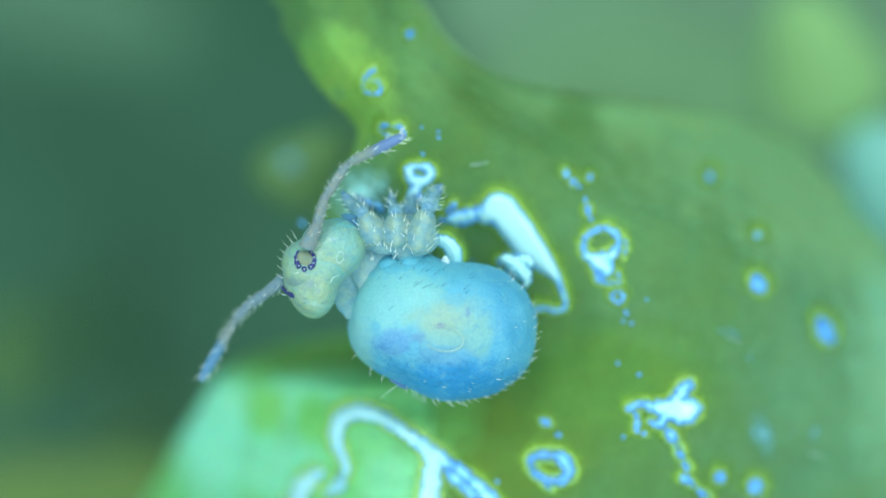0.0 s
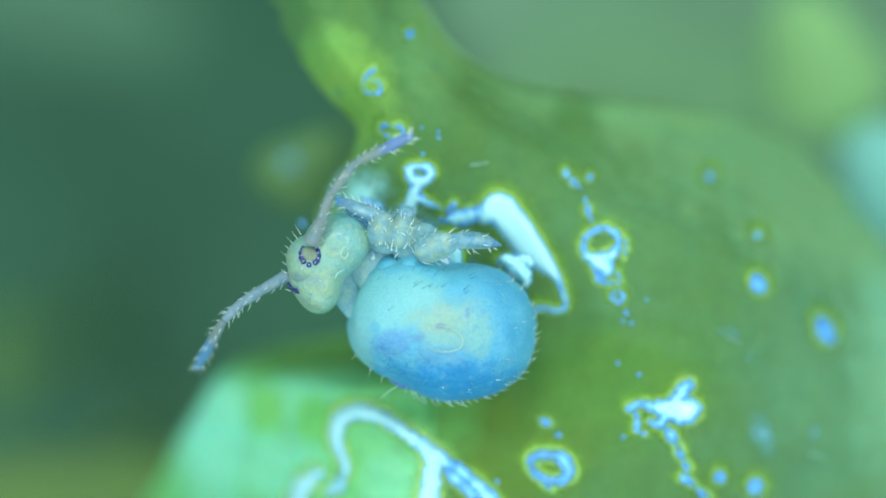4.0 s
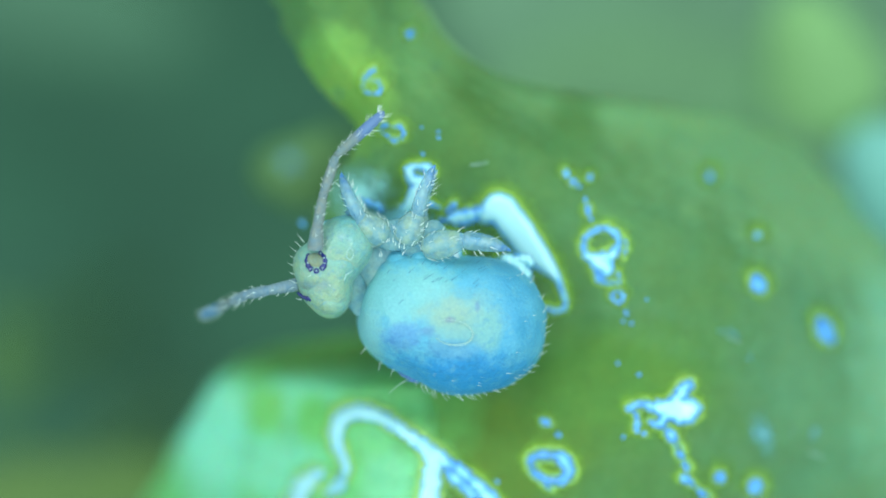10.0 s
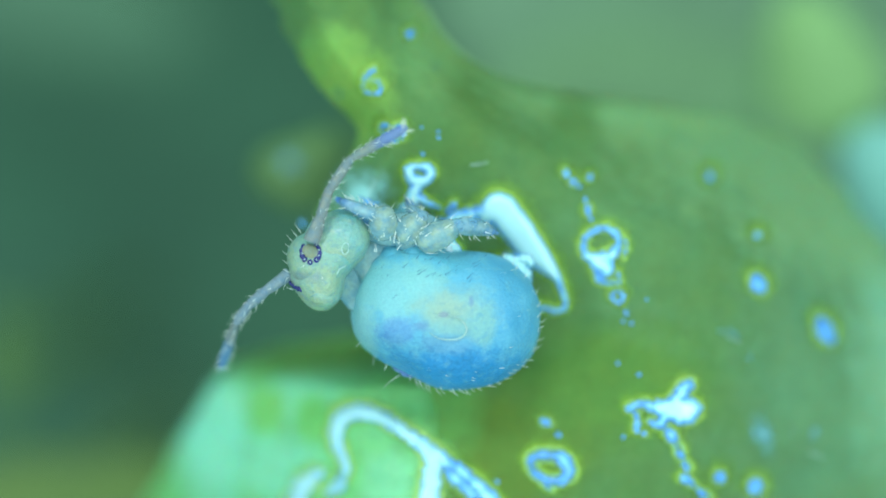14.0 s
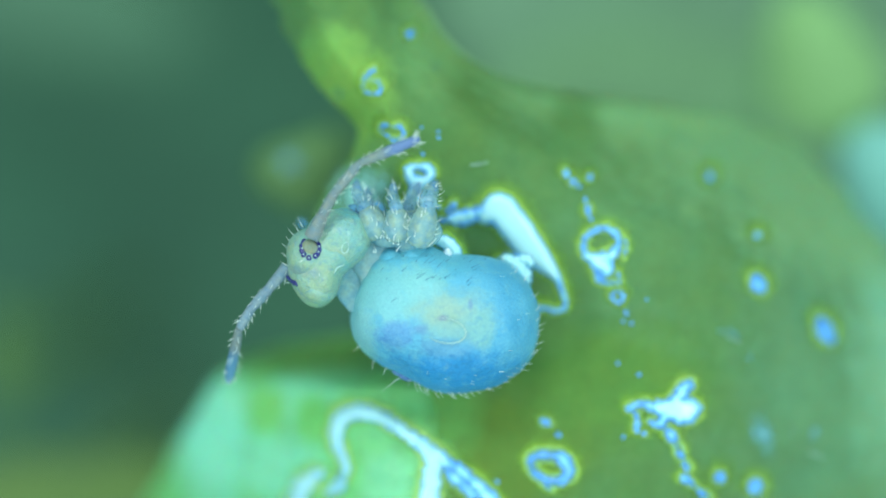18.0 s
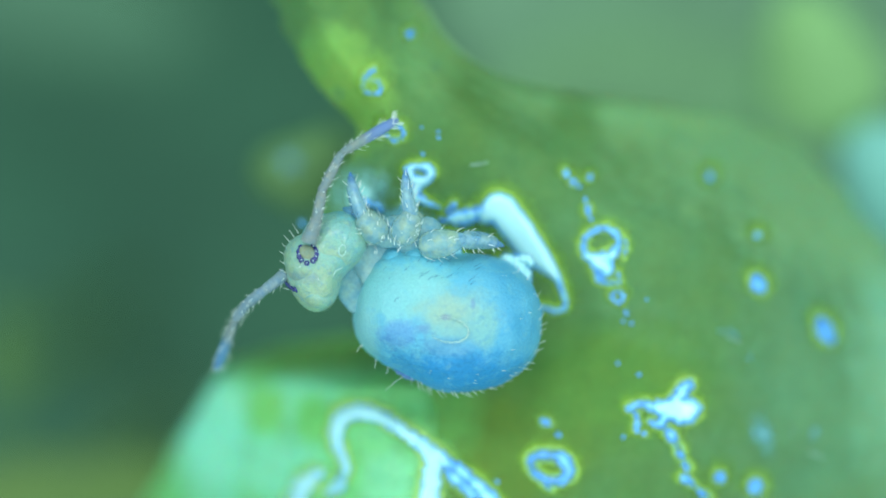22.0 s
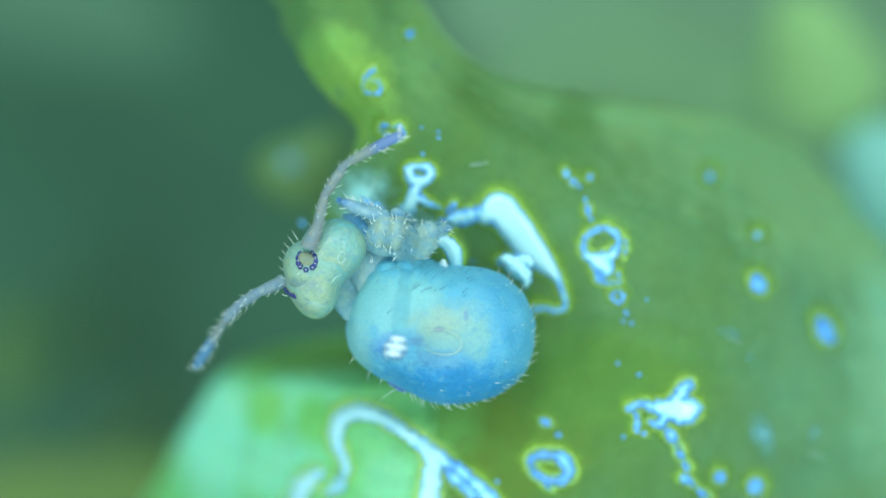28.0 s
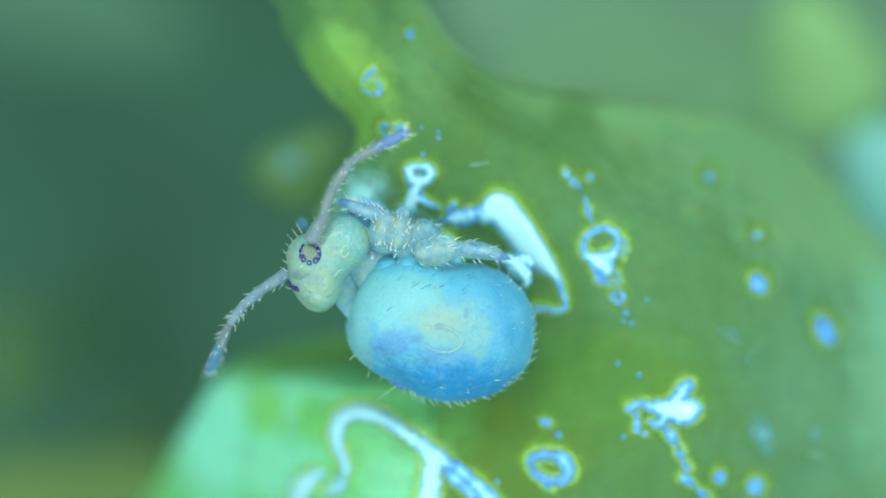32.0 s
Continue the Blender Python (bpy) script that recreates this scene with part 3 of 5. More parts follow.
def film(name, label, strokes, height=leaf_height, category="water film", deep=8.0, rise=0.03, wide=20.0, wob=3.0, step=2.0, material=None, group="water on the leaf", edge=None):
    """A body of water spread along strokes of varying width, thick in the middle, with painted bloom round it."""
    pts = np.array([[u, v, w / 2] for kind, rows in strokes for u, v, w in spline(rows, kind == "ring", 14 * len(rows))])
    pad = 1.3 * wide + 6
    xs = np.arange(pts[:, 0].min() - pts[:, 2].max() - pad, pts[:, 0].max() + pts[:, 2].max() + pad, step)
    ys = np.arange(pts[:, 1].min() - pts[:, 2].max() - pad, pts[:, 1].max() + pts[:, 2].max() + pad, step)
    gx, gy = np.meshgrid(xs, ys)
    d = np.full(gx.shape, 1e9)
    for u, v, r in pts:
        d = np.minimum(d, np.hypot(gx - u, gy - v) - r)
    rag = np.array([[noise.noise(Vector((x / 9, y / 9, 2.0))) + 0.5 * noise.noise(Vector((x / 4, y / 4, 8.0))) for x in xs] for y in ys])
    d = d + wob * rag
    slow = np.array([[noise.noise(Vector((x / 26, y / 26, 5.0))) for x in xs] for y in ys])
    # the painted bloom reaches further on the north side, as if lit from there
    north = -np.gradient(d, step, axis=0)
    reach_out = wide * np.clip(0.72 + 0.38 * north + 0.45 * slow, 0.25, 1.4) if wide else d
    mid = pts[len(pts) // 2]
    ob = new(name)
    ob.location = at(mid[0], mid[1], height(mid[0], mid[1]))
    shift = -ob.location
    most = np.maximum.reduce([d[:-1, :-1], d[1:, :-1], d[:-1, 1:], d[1:, 1:]])
    least = np.minimum.reduce([d[:-1, :-1], d[1:, :-1], d[:-1, 1:], d[1:, 1:]])
    up = lambda b, a: rise * math.sqrt(min(1.0, max(0.0, -d[b, a]) / 14))
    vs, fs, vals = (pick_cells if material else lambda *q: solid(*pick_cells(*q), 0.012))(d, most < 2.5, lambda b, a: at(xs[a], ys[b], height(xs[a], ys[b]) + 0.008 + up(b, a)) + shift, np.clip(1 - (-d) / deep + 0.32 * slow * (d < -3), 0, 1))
    part("water_body", mesh_of("water_body", vs, fs, material or WATER_SHINE, vals), ob)
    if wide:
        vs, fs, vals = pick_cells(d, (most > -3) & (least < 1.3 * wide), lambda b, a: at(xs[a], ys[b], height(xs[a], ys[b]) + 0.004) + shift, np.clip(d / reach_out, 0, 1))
        part("bloom_rim", mesh_of("bloom_rim", vs, fs, edge or BLOOM_EDGE, vals), ob, "yellow-green bloom painted round the water")
    return tagged(ob, label, category, group)


def bead(u, v, a, b, turn=0, height=leaf_height, material=None, label="", skirt=14, deep=None, wob=None, rise=0.02):
    """A small drop of radii a, b (steps)."""
    long, short = max(a, b), min(a, b)
    w = radians(turn + (0 if a >= b else 90))
    e = max(0.5, long - short)
    rows = [(u + s * e * math.cos(w), v + s * e * math.sin(w), 2 * short * (1 - 0.25 * s * s)) for s in (-1, 0, 1)]
    return film("water_bead", label or "small blue-glinting water bead on the green leaf", [("line", rows)], height, "water bead", deep or max(5.0, short * 2.0), rise, (skirt if short > 6 else 0) if material is None else 0, min(4.0, 0.42 * short) if wob is None else wob, 1.5 if short < 12 else 2.5, material, "water beads on the leaf", BLOOM_EDGE_SOFT)


# the broad film behind the abdomen and the loop under it
film("water_film", "broad bright water film clinging between leaf and springtail", [
    ("line", [(858, 384, 30), (882, 370, 58), (900, 388, 58), (919, 412, 56), (939, 440, 52), (965, 468, 34), (985, 492, 17), (994, 514, 12), (1001, 532, 11)]),
    ("line", [(1001, 530, 10), (999, 545, 11), (984, 551, 11), (966, 546, 9), (946, 548, 14)]),
    ("line", [(884, 464, 14), (902, 464, 26), (918, 464, 34), (930, 462, 40)])], deep=8.0, wob=1.6, wide=28.0)
film("water_film", "heap of bright water piled against the abdomen", [
    ("line", [(890, 458, 14), (904, 466, 30), (918, 478, 36), (928, 490, 26), (930, 506, 10)]),
    ("line", [(916, 462, 20), (932, 460, 22), (940, 470, 12)])], height=lambda u, v: leaf_height(u, v) + 0.17, deep=2.5, rise=0.08, wob=4.0, wide=0)
film("water_film", "thin blue water film reaching from leaf to the legs", [
    ("line", [(784, 390, 12), (804, 388, 30), (826, 384, 32), (852, 376, 26)]),
    ("line", [(790, 374, 10), (800, 366, 14), (806, 360, 8)])], deep=14, wob=6.0)
film("water_film", "forked bright water film under the middle legs", [
    ("ring", [(724, 302, 20), (738, 296, 15), (756, 298, 19), (762, 308, 20), (750, 320, 22), (734, 322, 26)]),
    ("line", [(738, 326, 26), (732, 346, 26), (724, 366, 28), (710, 386, 22), (704, 398, 10)]),
    ("line", [(738, 350, 20), (756, 360, 15), (776, 367, 8)])], deep=8.0, wob=4.0)
# added film that lightens the gap between the legs with a pale haze
film("water_film", "thin pale film added to lighten the gap under the folded legs", [
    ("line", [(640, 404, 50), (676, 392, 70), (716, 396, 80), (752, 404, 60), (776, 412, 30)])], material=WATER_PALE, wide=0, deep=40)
film("water_film", "small pale crescent of water at the body's side", [
    ("line", [(768, 424, 16), (790, 430, 26), (804, 450, 28), (806, 472, 24)])], height=lambda u, v: leaf_height(u, v) + 0.27, deep=3.0, wob=1.5)
film("water_film", "small blue glint of water behind the fore leg", [
    ("line", [(638, 350, 6), (650, 358, 14), (666, 364, 18), (678, 374, 10)])], height=lambda u, v: leaf_height(u, v) + 0.03, deep=16, wob=5.0, wide=0)
# the loop of water on the right-hand leaf
film("water_ring", "ring-shaped water bead with a wet foot on the leaf", [
    ("ring", [(1033, 434, 14), (1044, 414, 14), (1068, 405, 14), (1090, 413, 15), (1094, 434, 17), (1080, 452, 22), (1056, 458, 24), (1038, 452, 18)]),
    ("line", [(1046, 460, 16), (1060, 466, 34), (1074, 476, 30), (1066, 490, 14)]),
    ("line", [(1104, 420, 5), (1108, 440, 7), (1104, 458, 4)]),
    ("line", [(1052, 484, 8), (1060, 496, 12), (1078, 502, 10), (1096, 500, 8), (1094, 484, 7)])], category="water ring", deep=13, wob=5.0)
film("water_ring", "small blue water ring on the green leaf", [("ring", [(1082, 526, 9), (1092, 516, 9), (1103, 524, 10), (1096, 536, 10)])], category="water ring", deep=14, wob=2.0, edge=BLOOM_EDGE_SOFT)
film("water_ring", "curled blue water ring near the leaf edge", [
    ("ring", [(643, 146, 8), (656, 142, 5), (672, 148, 9), (675, 160, 10), (660, 167, 10), (644, 160, 8)]),
    ("line", [(642, 150, 8), (647, 135, 10), (660, 126, 13), (664, 120, 8)])], category="water ring", deep=16, wob=4.0, edge=BLOOM_EDGE_SOFT)
film("water_ring", "blue water ring under the antenna tip", [
    ("ring", [(672, 232, 8), (680, 222, 11), (694, 224, 6), (708, 224, 12), (714, 240, 10), (698, 250, 11), (684, 240, 7)])], category="water ring", deep=18, wob=4.0, edge=BLOOM_EDGE_SOFT)
film("water_ring", "oval blue water ring with a green eye", [
    ("ring", [(942, 812, 24), (966, 806, 26), (994, 812, 30), (1008, 836, 28), (990, 852, 24), (962, 848, 20), (944, 832, 22)]),
    ("line", [(962, 852, 14), (970, 862, 14), (978, 868, 8)])], category="water ring", deep=32)
film("water_film", "splayed bright water film with trailing drops", [
    ("line", [(1114, 722, 18), (1136, 716, 18), (1162, 722, 28), (1190, 726, 46), (1214, 728, 52), (1232, 720, 24)]),
    ("line", [(1190, 722, 30), (1204, 700, 30), (1216, 684, 26), (1226, 682, 10)]),
    ("line", [(1178, 736, 26), (1164, 752, 18), (1148, 746, 8)]),
    ("line", [(1124, 730, 10), (1128, 750, 14), (1126, 764, 12)])], deep=15, wob=5.0)
film("water_film", "chain of blue water drops down the leaf", [
    ("line", [(1180, 760, 16), (1188, 772, 24), (1196, 788, 14), (1204, 802, 20), (1210, 816, 12), (1216, 830, 18)]),
    ("line", [(1210, 848, 20), (1222, 854, 16), (1232, 864, 8), (1244, 874, 14), (1256, 884, 12)])], deep=24, wob=5.0)
def lobe_height(u, v):
    """The upper of the lobe and the main leaf where they meet, in mm."""
    return max(lower_height(u, v), leaf_height(u, v) if u > 700 else -9.0)


# the hooked ribbon of water on the bright lobe
film("water_film", "hooked ribbon of bright water across the pale leaf lobe", [
    ("line", [(606, 850, 8), (612, 830, 16), (606, 808, 16), (597, 788, 20), (594, 766, 24), (604, 741, 28), (632, 729, 28), (668, 736, 26), (706, 758, 24), (742, 784, 26), (762, 804, 30)]),
    ("line", [(752, 790, 24), (766, 810, 30), (764, 840, 34), (760, 880, 38), (758, 910, 38)]),
    ("line", [(764, 796, 22), (784, 812, 22), (800, 830, 10)])], height=lobe_height, deep=6.0, wob=5.0, edge=LOBE_BLOOM)
film("water_film", "blue fan of thin water below the bright ribbon", [
    ("line", [(790, 816, 20), (812, 832, 26), (836, 852, 28), (858, 874, 34), (880, 902, 36)]),
    ("line", [(790, 832, 18), (806, 848, 26), (826, 866, 22), (838, 880, 20)])], height=lobe_height, deep=20.0, wob=6.0)
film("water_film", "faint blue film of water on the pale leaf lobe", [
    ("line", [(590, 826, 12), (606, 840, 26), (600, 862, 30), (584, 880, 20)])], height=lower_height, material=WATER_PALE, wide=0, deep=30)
film("water_film", "blurred bright water at the foot of the pale leaf lobe", [
    ("line", [(522, 892, 26), (534, 864, 32), (552, 846, 26), (568, 838, 12)]),
    ("line", [(578, 872, 8), (594, 866, 22), (606, 848, 16)])], height=lower_height, deep=5.0, wob=8.0, edge=LOBE_BLOOM)

for u, v, a, b, turn in (
        (727, 60, 12, 15, 0), (776, 233, 4, 4, 0), (776, 244, 4, 4, 0), (748, 273, 4, 6, 0), (746, 225, 3, 4, 0), (536, 396, 6, 10, -40),
        (1002, 307, 8, 13, -25), (1015, 321, 12, 9, 20), (1024, 330, 6, 6, 0), (1044, 314, 8, 8, 0), (1036, 354, 5, 8, -5), (1041, 374, 8, 15, -8), (1046, 388, 5, 5, 0), (1108, 554, 4, 8, -5), (1103, 569, 5, 6, 0), (1118, 573, 6, 5, 20),
        (1094, 643, 5, 4, 0), (1131, 664, 7, 5, 0), (966, 748, 16, 9, 25), (988, 770, 8, 6, 20), (880, 852, 6, 6, 0), (1103, 774, 5, 5, 0), (1140, 768, 10, 7, 10),
        (895, 428, 4, 4, 0), (896, 448, 5, 4, 0), (836, 464, 6, 4, 0), (792, 374, 7, 6, 0), (800, 384, 5, 5, 0), (1274, 846, 13, 18, 10), (1338, 862, 19, 18, 20), (1342, 503, 18, 28, -25), (1460, 586, 20, 36, -25),
        (1144, 530, 3, 4, 0), (1256, 312, 14, 12, 0), (1342, 416, 10, 9, 0)):
    bead(u, v, a, b, turn, skirt=24 if u > 1250 else 14)
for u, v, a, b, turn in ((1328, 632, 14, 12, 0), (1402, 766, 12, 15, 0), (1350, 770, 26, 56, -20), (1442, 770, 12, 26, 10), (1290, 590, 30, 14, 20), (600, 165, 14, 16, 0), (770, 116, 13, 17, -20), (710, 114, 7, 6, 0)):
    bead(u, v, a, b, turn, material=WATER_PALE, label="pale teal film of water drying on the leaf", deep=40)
bead(513, 288, 22, 20, height=lambda u, v: -1.80, material=BLUE_HAZE, label="blurred blue water bead on an olive moss leaf", deep=26)
# the teal haze behind the legs, put in as a see-through disc
bead(640, 344, 82, 64, 12, material=TEAL_HAZE, label="pale teal haze behind the legs, modelled as a soft-edged disc", deep=60, rise=0.02, wob=6.0)
for u, v, a, b in ((846, 291, 18, 5), (1445, 806, 16, -10), (1298, 602, 14, -8)):
    fibre = new("fibre", mesh_of("fibre", *sweep([at(u + a * s, v - b * s * abs(s), leaf_height(u + a * s, v - b * s * abs(s)) + 0.006) for s in (-1, -0.5, 0, 0.5, 1)], [0.5 * U, 0.9 * U, 1.2 * U, 0.9 * U, 0.5 * U], 6), CUTICLE_AND_GLINT))
    tagged(fibre, "tiny pale fibre lying on the leaf", "fibre", "fibres")


# ---- the springtail ----
spring = new("springtail")
spring.location = at(784, 441, 0)
tagged(spring, "pale blue globular springtail grooming itself on a wet leaf", "springtail")
BODY_MID = (795, 570, -0.09)
HEAD_MID = (585, 465, 0.0)

ABDOMEN_LINE = [(0, 170), (21, 170), (39, 158), (64, 138), (88, 129), (110, 122), (128, 120), (148, 138), (165, 158), (180, 165), (198, 163), (220, 163), (238, 152), (254, 140), (268, 126), (280, 120), (297, 132), (316, 150), (334, 163), (347, 170)]
HEAD_LINE = [(0, 60), (20, 49), (44, 46), (60, 58), (74, 75), (90, 90), (108, 90), (126, 82), (142, 76), (160, 70), (180, 66), (205, 60), (228, 61), (248, 73), (270, 84), (296, 84), (318, 80), (340, 72)]


def spread(outline, half, low, high, count, rng):
    """Random places on the upper side of a rounded body with their outward ways: low and high bound the latitude in degrees."""
    rows = [(a - 360, r) for a, r in outline] + outline + [(a + 360, r) for a, r in outline]
    for i in range(count):
        a, f = rng.uniform(0, 360), radians(rng.uniform(low, high))
        r = table(rows, a)
        p = flat(r * math.cos(f) ** 0.92 * math.cos(radians(a)), r * math.cos(f) ** 0.92 * math.sin(radians(a)), half * math.sin(f))
        way = Vector((math.cos(f) * math.cos(radians(a)), -math.cos(f) * math.sin(radians(a)), math.sin(f) * 1.2)).normalized()
        yield a, p, way


rng = random.Random(4)
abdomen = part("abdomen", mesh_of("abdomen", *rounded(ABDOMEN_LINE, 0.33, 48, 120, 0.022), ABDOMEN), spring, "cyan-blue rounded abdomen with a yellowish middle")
pale, dark = [], []
edge = [(a - 360, r) for a, r in ABDOMEN_LINE] + ABDOMEN_LINE
for k, a in enumerate([-44, -38, -33, -27, -15, -6, -1, 3, 8] + [13 + 4.6 * i + 1.5 * (i % 2) for i in range(24)] + [140, 152, 163]):
    a += rng.uniform(-1.2, 1.2)
    r = table(edge, a)
    way = Vector((math.cos(radians(a)), -math.sin(radians(a)), rng.uniform(0.0, 0.3)))
    side = Vector((-way.y, way.x, 0)) * rng.uniform(0.3, 0.8)
    f = radians(rng.uniform(4, 16))
    pale.append(hair(flat(r * 0.985 * math.cos(f) * math.cos(radians(a)), r * 0.985 * math.cos(f) * math.sin(radians(a)), 0.33 * math.sin(f)), way + side * 0.4, rng.uniform(11, 16) * U, side, rng.uniform(0.85, 1.15)))
for a, p, way in spread(ABDOMEN_LINE, 0.33, 12, 44, 46, rng):
    if a < 110 or a > 318:
        pale.append(hair(p * 0.995, way * 0.6 + Vector((0.7, 0.2, 0)), rng.uniform(5, 9) * U, Vector((0.1, 0, -0.2)), rng.uniform(0.4, 0.8)))
for a, p, way in spread(ABDOMEN_LINE, 0.33, 14, 60, 110, rng):
    if 190 < a < 305:
        dark.append(hair(p * 0.998, way * 0.3 + Vector((0.8, rng.uniform(0.3, 0.75), 0)), rng.uniform(7, 20) * U, Vector((0.1, 0, -0.2)), rng.uniform(0.4, 0.75)))
pale.append(hair(flat(-76, 100, 0.05), Vector((-0.85, -0.5, 0.1)), 44 * U, Vector((0.1, -0.1, 0)), 0.7))
part("bristles", mesh_of("bristles", *join(*pale), BRISTLE), abdomen, "pale curved bristles")
part("dark_bristles", mesh_of("dark_bristles", *join(*dark), BRISTLE_DARK), abdomen, "short dark bristles")


def skin_z(outline, half, du, dv):
    """Height on a rounded body's upper side at an offset from its middle (mm)."""
    rows = [(a - 360, r) for a, r in outline] + outline + [(a + 360, r) for a, r in outline]
    k = min(0.999, math.hypot(du, dv) / table(rows, math.degrees(math.atan2(dv, du)) % 360))
    return half * math.sin(math.acos(k ** (1 / 0.92)))


def on_abdomen(du, dv, up=0.0):
    return flat(du, dv, skin_z(ABDOMEN_LINE, 0.33, du, dv) + up)


def on_head(du, dv, up=0.0):
    z = skin_z(HEAD_LINE, 0.17, du, dv)
    for r, lu, lv, low, half in ((58, 17, -32, 0.025, 0.155), (46, -28, 0, 0.015, 0.16), (32, -10, 56, 0.03, 0.10)):
        k = math.hypot(du - lu, dv - lv) / r
        if k < 0.97:
            z = max(z, low + half * math.sin(math.acos(k)))
    return flat(du, dv, z + up)


# reflection of the lamp ring, put on the skin as a thin pale loop
loop = [on_abdomen(4 + 36 * math.cos(radians(w)), 16 + 22 * math.sin(radians(w)) + 4 * math.cos(radians(w)), 0.006) for w in range(-126, 151, 9)]
part("flank_reflection", mesh_of("flank_reflection", *sweep(loop, [(0.45 + 1.0 * math.sin(math.pi * i / (len(loop) - 1))) * U for i in range(len(loop))], 6), CUTICLE_AND_GLINT), abdomen, "ring lamp's reflection on the flank, modelled as a pale oval line")
part("flank_fleck", mesh_of("flank_fleck", *join(
    *[sweep([on_abdomen(du - a, dv - b, 0.0), on_abdomen(du, dv, 0.0015), on_abdomen(du + a, dv + b, 0.0)], [1 * U, r * U, 1 * U], 8)
      for du, dv, a, b, r in ((-70, 99, 14, 8, 6), (-84, 92, 8, 6, 4))]), surface("violet_fleck", (0.14, 0.30, 0.70), (0.22, 0.42, 0.68), 3e-5, 1e-5, 0.3, clear=0.7)), abdomen, "violet flecks on the skin")
for du, dv, r, up in ((-84, -90, 42, 0.01), (-46, -100, 40, 0.03), (-22, -98, 34, 0.03)):
    vs, fs = rounded([(w, r * (1 + 0.12 * math.sin(radians(2 * w + du)))) for w in range(0, 360, 30)], 0.15, 18, 36, 0.04, du)
    part("shoulder_fold", mesh_of("shoulder_fold", [p + flat(du, dv, up) for p in vs], fs, ABDOMEN), abdomen)

# white reflections at the hind leg's joint, modelled as tiny drops
for du, dv, r, up in ((8, -121, 8, 0.06), (-18, -114, 5, 0.12)):
    drop = part("wet_glint", mesh_of("wet_glint", *rounded([(w, r * (1 + 0.15 * math.sin(radians(3 * w)))) for w in range(0, 360, 30)], 0.014, 10, 20), WET_GLINT), abdomen, "tiny bright drop standing in for a reflection at the hip")
    drop.location = flat(du, dv, up)

# thorax: the pale body between head and abdomen, from which the legs grow
thorax = part("thorax", mesh_of("thorax", *rounded([(0, 86), (30, 80), (60, 84), (90, 92), (112, 98), (128, 84), (150, 76), (180, 72), (215, 68), (240, 62), (262, 58), (285, 56), (310, 66), (335, 82)], 0.13, 30, 72, 0.08, 3.0), THORAX), spring, "grey-blue translucent thorax")
neck = part("neck", mesh_of("neck", *sweep([flat(-78, 8), flat(-60, 14), flat(-36, 12), flat(-10, 4)], [20 * U, 22 * U, 26 * U, 30 * U], 18), THORAX), thorax)
for du, dv, r in ((2, -40, 34), (38, -40, 38), (72, -32, 36)):
    c = part("coxa", mesh_of("coxa", *rounded([(w, r * (1 + 0.25 * math.sin(radians(2 * w + 60 + du)))) for w in range(0, 360, 30)], 0.05, 16, 32, 0.12, du), HIP), thorax)
    c.location = flat(du, dv, 0.175)

throat = part("throat", mesh_of("throat", *sweep([flat(-64, 12), flat(-60, 30), flat(-54, 52), flat(-46, 74), flat(-36, 94), flat(-28, 106)], [4 * U, 18 * U, 24 * U, 23 * U, 17 * U, 3 * U], 18, 0.32), HIP), thorax, "translucent skin between chin and belly")
throat.location = Vector((0, 0, 1.1e-4))
# bright bristles that also stand in for wet glints among the legs
tufts = []
for k in range(34):
    du, dv = rng.uniform(-6, 96), rng.uniform(-52, 6)
    tufts.append(hair(flat(du, dv - 0.12 * du, 0.25 + rng.uniform(0, 0.05)), Vector((rng.uniform(-0.5, 0.5), rng.uniform(0.3, 1.0), 0.5)), rng.uniform(6, 13) * U, Vector((rng.uniform(-0.4, 0.4), 0, -0.1)), rng.uniform(0.7, 1.3)))
part("bristles", mesh_of("bristles", *join(*tufts), BRISTLE), thorax, "pale bristles between the legs, doubling as wet glints")

# head
head = part("head", mesh_of("head", *rounded(HEAD_LINE, 0.17, 36, 84, 0.03, 5.0), HEAD), spring, "yellowish pale green head")
part("eye_spot", mesh_of("eye_spot", *[[p + on_head(-28, -13, -0.005) for p in q] if i == 0 else q for i, q in enumerate(rounded([(w, 15 + 2 * math.sin(radians(2 * w))) for w in range(0, 360, 30)], 0.014, 8, 24))], EYE_SPOT), head, "tan eye spot")
# the glint on each eye lens is a small pale dome
lens_glint = mesh_of("lens_glint", *rounded([(w, 1.5) for w in range(0, 360, 45)], 0.004, 6, 10), CUTICLE_AND_GLINT)
for start, end in ((-62, 52), (124, 232)):
    arc = [on_head(-28 + 15.5 * math.cos(radians(w)), -13 + 17 * math.sin(radians(w)), 0.002) for w in range(start, end + 1, 6)]
    part("eye_pigment", mesh_of("eye_pigment", *sweep(arc, [(4.6 + 0.9 * math.sin(i * 1.3)) * U for i in range(len(arc))], 8, 0.6), PIGMENT), head, "dark blue pigment round the eye lenses")
for w, size in ((-50, 4.4), (-16, 4.8), (16, 5.0), (48, 5.4), (94, 5.2), (136, 4.8), (176, 4.6), (218, 4.4)):
    du, dv = -28 + 15 * math.cos(radians(w)), -13 + 17 * math.sin(radians(w))
    o = part("ommatidium", mesh_of("ommatidium", *rounded([(x, size) for x in range(0, 360, 45)], 0.006, 6, 14), PIGMENT), head, "dark blue eye lens")
    o.location = on_head(du, dv, 0.003)
    o = part("lens_glint", lens_glint, o, "glint on the lens modelled as a pale dome")
    o.location = Vector((0, 0, 5e-6))
